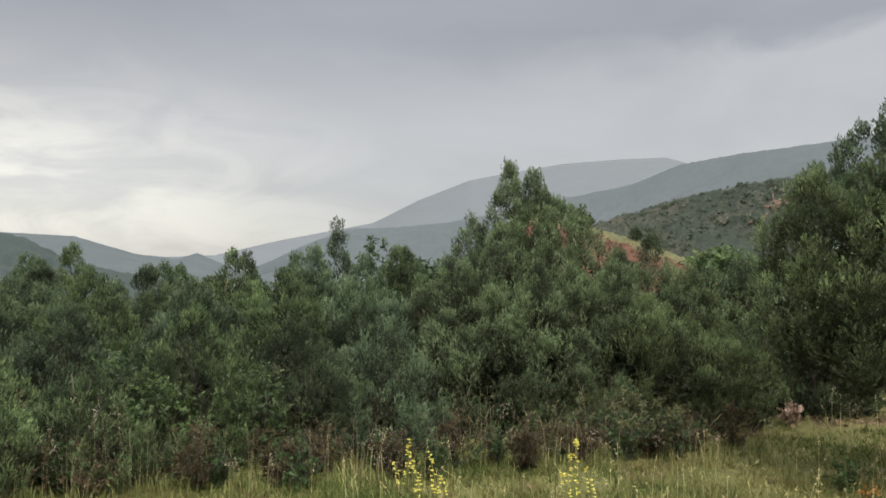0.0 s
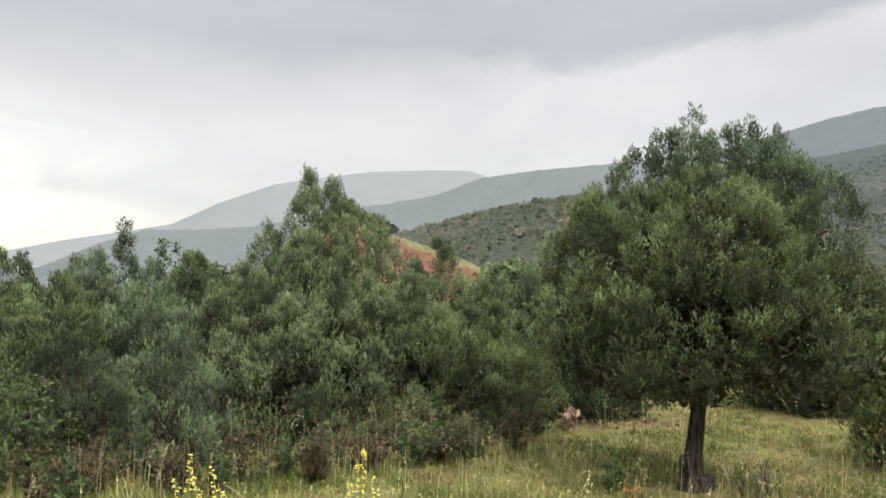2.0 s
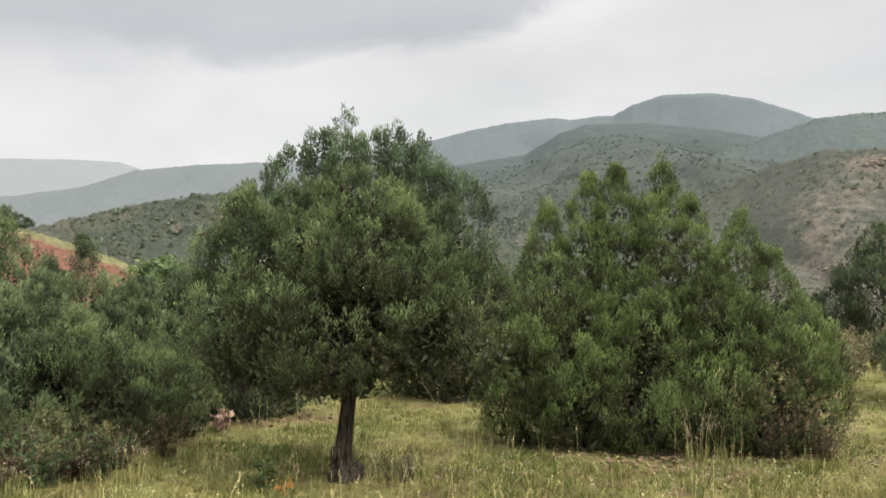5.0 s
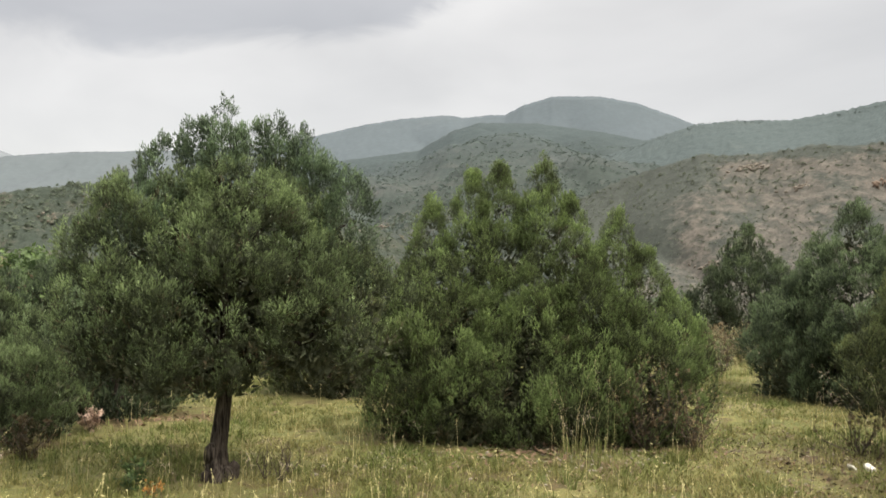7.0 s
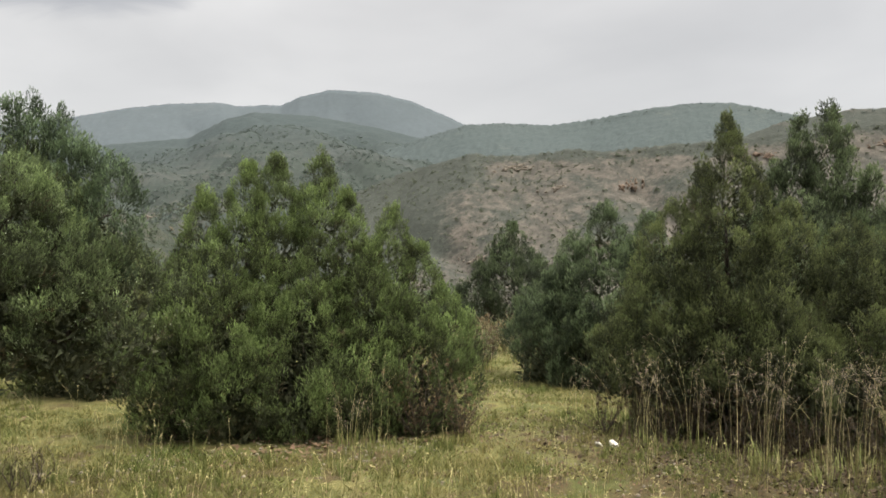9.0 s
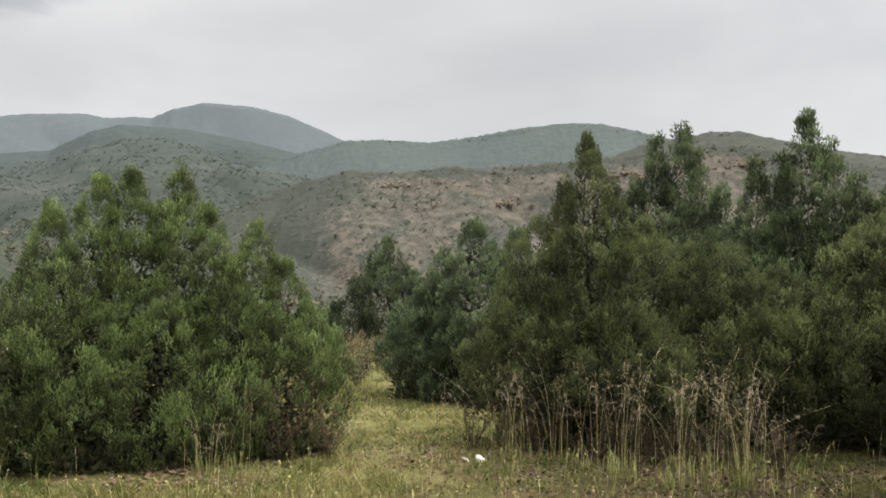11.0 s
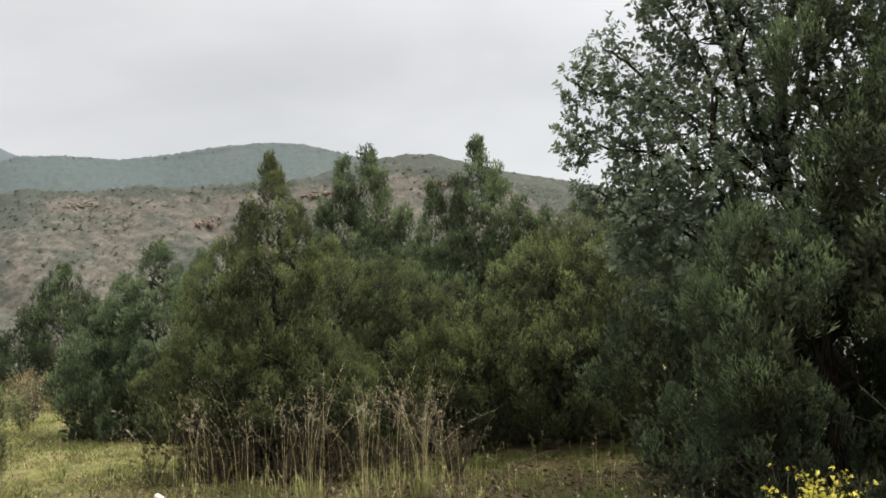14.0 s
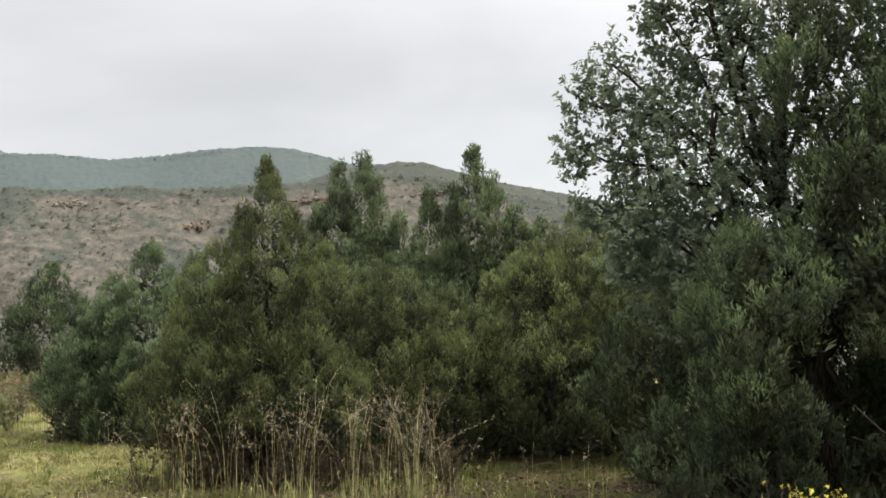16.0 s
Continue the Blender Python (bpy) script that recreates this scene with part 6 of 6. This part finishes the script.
stone(7.82, 3.38, np.array((0.050, 0.030, 0.028)), WHITE_STONE, 1, "white_stone", "white stone lying in the grass", "white stones")
stone(7.74, 3.50, np.array((0.044, 0.030, 0.016)), WHITE_STONE, 2, "white_stone", "flat white stone lying in the grass", "white stones")
rng = np.random.default_rng(77)
soup = Soup()
for _ in range(1500):
    cx, cy, sx, sy = ((5.75, 5.6, 0.55, 0.25), (6.5, 5.1, 0.5, 0.25), (4.6, 6.2, 0.5, 0.3), (8.0, 2.9, 0.6, 0.7), (7.6, 1.7, 0.4, 0.6), (9.5, 5.2, 1.2, 1.2), (6.5, 3.6, 1.0, 1.3), (7.0, 2.6, 0.8, 1.0))[rng.integers(0, 8)]
    x, y = cx + rng.normal(0, sx), cy + rng.normal(0, sy)
    r = 0.006 + 0.016 * rng.random() ** 3
    soup.add(ICO_V * [r, r, r * 0.6] * (1 + 0.2 * rng.normal(size=(12, 1))) + [x, y, float(rise(x, y)) + r * 0.2], ICO_F)
tagged(part("gravel", soup.mesh("gravel"), GREY_STONE), "scattered pale pebbles on bare soil", "gravel", kind="stuff")
soup = Soup()
for _ in range(900):
    cx, cy, sx, sy = ((3.9, 9.2, 0.5, 0.2), (6.0, 5.7, 0.5, 0.25), (7.3, 5.2, 0.4, 0.2), (6.0, 5.7, 0.5, 0.25))[rng.integers(0, 4)]
    x, y = cx + rng.normal(0, sx), cy + rng.normal(0, sy)
    t, r = rng.random() * 6.28, rng.uniform(0.015, 0.035)
    d, e = np.array([math.cos(t) * r, math.sin(t) * r, rng.normal(0, 0.008)]), np.array([-math.sin(t) * r * 0.5, math.cos(t) * r * 0.5, rng.normal(0, 0.006)])
    q = np.array([x, y, float(rise(x, y)) + 0.02])
    soup.add([q - d, q + e, q + d, q - e], [[0, 1, 2], [0, 2, 3]])
for k in range(9800):
    x, y = ((rng.normal(7.9, 1.0), rng.normal(1.9, 1.6)), (rng.normal(6.4, 1.9), rng.normal(4.3, 1.7)), (rng.normal(7.5, 1.1), rng.normal(-0.9, 1.0)))[k % 3]
    t, r = rng.random() * 6.28, rng.uniform(0.007, 0.018)
    d, e = np.array([math.cos(t) * r, math.sin(t) * r, rng.normal(0, 0.006)]), np.array([-math.sin(t) * r * 0.5, math.cos(t) * r * 0.5, rng.normal(0, 0.005)])
    q = np.array([x, y, float(rise(x, y)) + 0.012])
    soup.add([q - d, q + e, q + d, q - e], [[0, 1, 2], [0, 2, 3]])
tagged(part("leaf_litter", soup.mesh("leaf_litter"), LITTER), "reddish-brown fallen leaves and bark litter", "leaf litter", kind="stuff")

# fallen oak leaves, coloured dark to stand for shade under oak and junipers
rng = np.random.default_rng(86)
n = 14000
x = np.concatenate([rng.normal(7.4, 1.0, n // 2), rng.normal(8.1, 0.7, n // 2)])
y = np.concatenate([rng.normal(-0.9, 1.0, n // 2), rng.normal(1.4, 1.3, n // 2)])
t, r = rng.random(n) * 6.2832, rng.uniform(0.014, 0.03, n)
q = np.stack([x, y, rise(x, y) + rng.uniform(0.006, 0.03, n)], 1)
d = np.stack([np.cos(t) * r, np.sin(t) * r, rng.normal(0, 0.006, n)], 1)
e = np.stack([-np.sin(t) * r * 0.5, np.cos(t) * r * 0.5, rng.normal(0, 0.006, n)], 1)
i = np.arange(n)[:, None] * 4
me = mesh_of("oak_litter", np.stack([q - d, q + e, q + d, q - e], 1).reshape(-1, 3), np.concatenate([i + [0, 1, 2], i + [0, 2, 3]]))
tagged(part("oak_litter", me, OAK_LITTER), "brown fallen leaves, coloured dark for the shade under oak and junipers", "leaf litter", kind="stuff")

# single thin stalks standing in the meadow
rng = np.random.default_rng(84)
soup = Soup()
for _ in range(1100):
    a, r = radians(rng.uniform(-12, 106)), 5.5 + 8 * rng.random() ** 1.5
    x, y, h = r * math.sin(a), r * math.cos(a), 0.12 + 0.3 * rng.random() ** 1.6
    if y > 8.6 + 0.4 * max(x, 0) or any(math.hypot(x - fx, y - fy) < fr for fx, fy, fr in FEET):
        continue
    t, z = rng.random() * 6.28, float(rise(x, y))
    u = np.linspace(0, 1, 5)
    bow = h * abs(rng.normal(0, 0.25))
    line = np.stack([x + math.cos(t) * bow * u ** 2, y + math.sin(t) * bow * u ** 2, z + h * u * (1 - 0.1 * u)], 1)
    v, f = tube(line, np.linspace(0.0013, 0.0007, 5), 3)
    soup.add(v, f)
    for q in rng.uniform(0.75, 1.0, 4):
        p = np.array([np.interp(q, u, line[:, i]) for i in range(3)]) + rng.normal(0, 0.006, 3)
        d = rng.normal(0, 1, 3) * 0.004
        soup.add([p - d, p + [0.002, 0, 0.004], p + d, p - [0.002, 0, 0.004]], [[0, 1, 2], [0, 2, 3]])
tagged(part("grass_stalks", soup.mesh("grass_stalks"), STRAW), "thin pale stalks standing in the meadow", "grass", kind="stuff")

# dry stalks lying in the turf
rng = np.random.default_rng(83)
n = 5200
a, r = np.radians(rng.uniform(-15, 108, n)), 5.4 + 7 * rng.random(n) ** 1.3
x, y, t, l = r * np.sin(a), r * np.cos(a), rng.random(n) * 6.2832, rng.uniform(0.02, 0.07, n)
root = np.stack([x, y, rise(x, y) + rng.uniform(0.005, 0.03, n)], 1)
along = np.stack([np.cos(t) * l, np.sin(t) * l, rng.normal(0, 0.012, n)], 1)
side = np.stack([-np.sin(t), np.cos(t), 0 * t], 1) * 0.0022
me = mesh_of("fallen_straw", np.stack([root - side, root + side, root + along], 1).reshape(-1, 3), np.arange(n * 3).reshape(n, 3))
tagged(part("fallen_straw", me, STRAW), "pale dry stalks lying in the turf", "grass", kind="stuff")

for k, (x, y) in enumerate(((3.62, 6.18), (3.75, 6.28), (3.55, 6.32))):
    herb("dry_weed", x, y, 0.34, 0.04, BROWN_LEAF, "thin upright dry weed beside the bare trunk", "plant", 640 + k, 8, 0.012, TWIG, 0.5)

# small yellow-white flowers low in the grass under the trees
for k, (x, y) in enumerate(((7.9, 0.75), (7.8, 0.45), (8.15, 0.2), (8.4, -0.1), (7.7, 1.15), (8.6, 0.5))):
    herb("small_flower", x, y, 0.12, 0.05, YELLOW, "small pale yellow flower low in the grass", "flower", 660 + k, 8, 0.006, STRAW_GREEN, 0.93)
# bare arching twigs
def bare_twig(a, b, lift, radius, seed):
    rng = np.random.default_rng(seed)
    thing = base("bare_twig", a[0], a[1], float(rise(a[0], a[1])), "thin bare arching twig in the grass", "twig")
    end = np.array([b[0] - a[0], b[1] - a[1], b[2]])
    s = np.linspace(0, 1, 9)
    line = end[None] * s[:, None] + np.array([0, 0, 1.0]) * (lift * np.sin(np.pi * s) ** 0.8)[:, None] + rng.normal(0, 0.008, (9, 3))
    v, f = tube(line, np.linspace(radius, radius * 0.4, 9), 5)
    stem = part("stem", smooth(mesh_of("stem", v, f)), TWIG, thing)
    for k in range(3):
        q = line[3 + 2 * k]
        v, f = tube(bend(q, q + np.array([rng.normal(0, 0.08), rng.normal(0, 0.08), rng.uniform(0.03, 0.12)]), rng, 4, 0.05), np.linspace(radius * 0.5, radius * 0.2, 4), 4)
        part("side_twig", smooth(mesh_of("side_twig", v, f)), TWIG, stem)


# dead growth before the olive junipers
for k in range(9):
    rng = np.random.default_rng(900 + k)
    herb("dry_scrub", 8.62 + rng.normal(0, 0.08), 0.8 + 0.34 * k + rng.normal(0, 0.08), rng.uniform(0.3, 0.6), rng.uniform(0.24, 0.36), BROWN_LEAF, "brown leafless scrub at the juniper's foot", "shrub", 900 + k, 130, 0.032, TWIG, 0.15)

bare_twig((8.3, 0.35), (8.3, -0.35, 0.32), 0.12, 0.006, 1)
bare_twig((7.0, -0.9), (7.0, -1.25, 0.10), 0.05, 0.006, 2)
bare_twig((7.3, 4.95), (7.75, 4.6, 0.02), -0.02, 0.012, 3)
bare_twig((6.4, -2.7), (6.5, -3.4, 0.2), 0.05, 0.008, 4)

# weeds and dry scrub that close the clearing at its far end
for k, (x, y) in enumerate(((13.4, 8.2), (14.6, 8.8), (15.6, 8.4), (16.6, 9.3), (17.6, 9.0), (18.4, 9.9), (15.2, 7.6), (19.4, 10.6), (12.6, 8.3))):
    herb("dry_scrub", x, y, (0.7, 0.9, 0.6)[k % 3], 0.5, (JUNIPER_OLIVE, BROWN_LEAF, JUNIPER_THICKET)[k % 3], "brown-green weedy scrub at the clearing's far end", "shrub", 860 + k, 300, 0.055, TWIG, 0.1)
    tall_grass(x - 0.5, y - 0.4, 26, 0.75, 0.4, "dry grass tussock at the clearing's edge", 880 + k, heads=0.5)
for k, (x, y) in enumerate(((15.6, 9.7), (16.0, 9.75), (16.4, 9.8), (16.8, 9.7), (17.2, 9.6), (16.2, 10.4), (17.0, 10.3))):
    herb("dry_scrub", x, y, (0.8, 0.95, 0.7)[k % 3], 0.45, (FERN_LEAF, DRY_LEAF, FERN_LEAF)[k % 3], "pale weedy scrub closing the clearing's far end", "shrub", 915 + k, 260, 0.06, STRAW_DULL, 0.2)
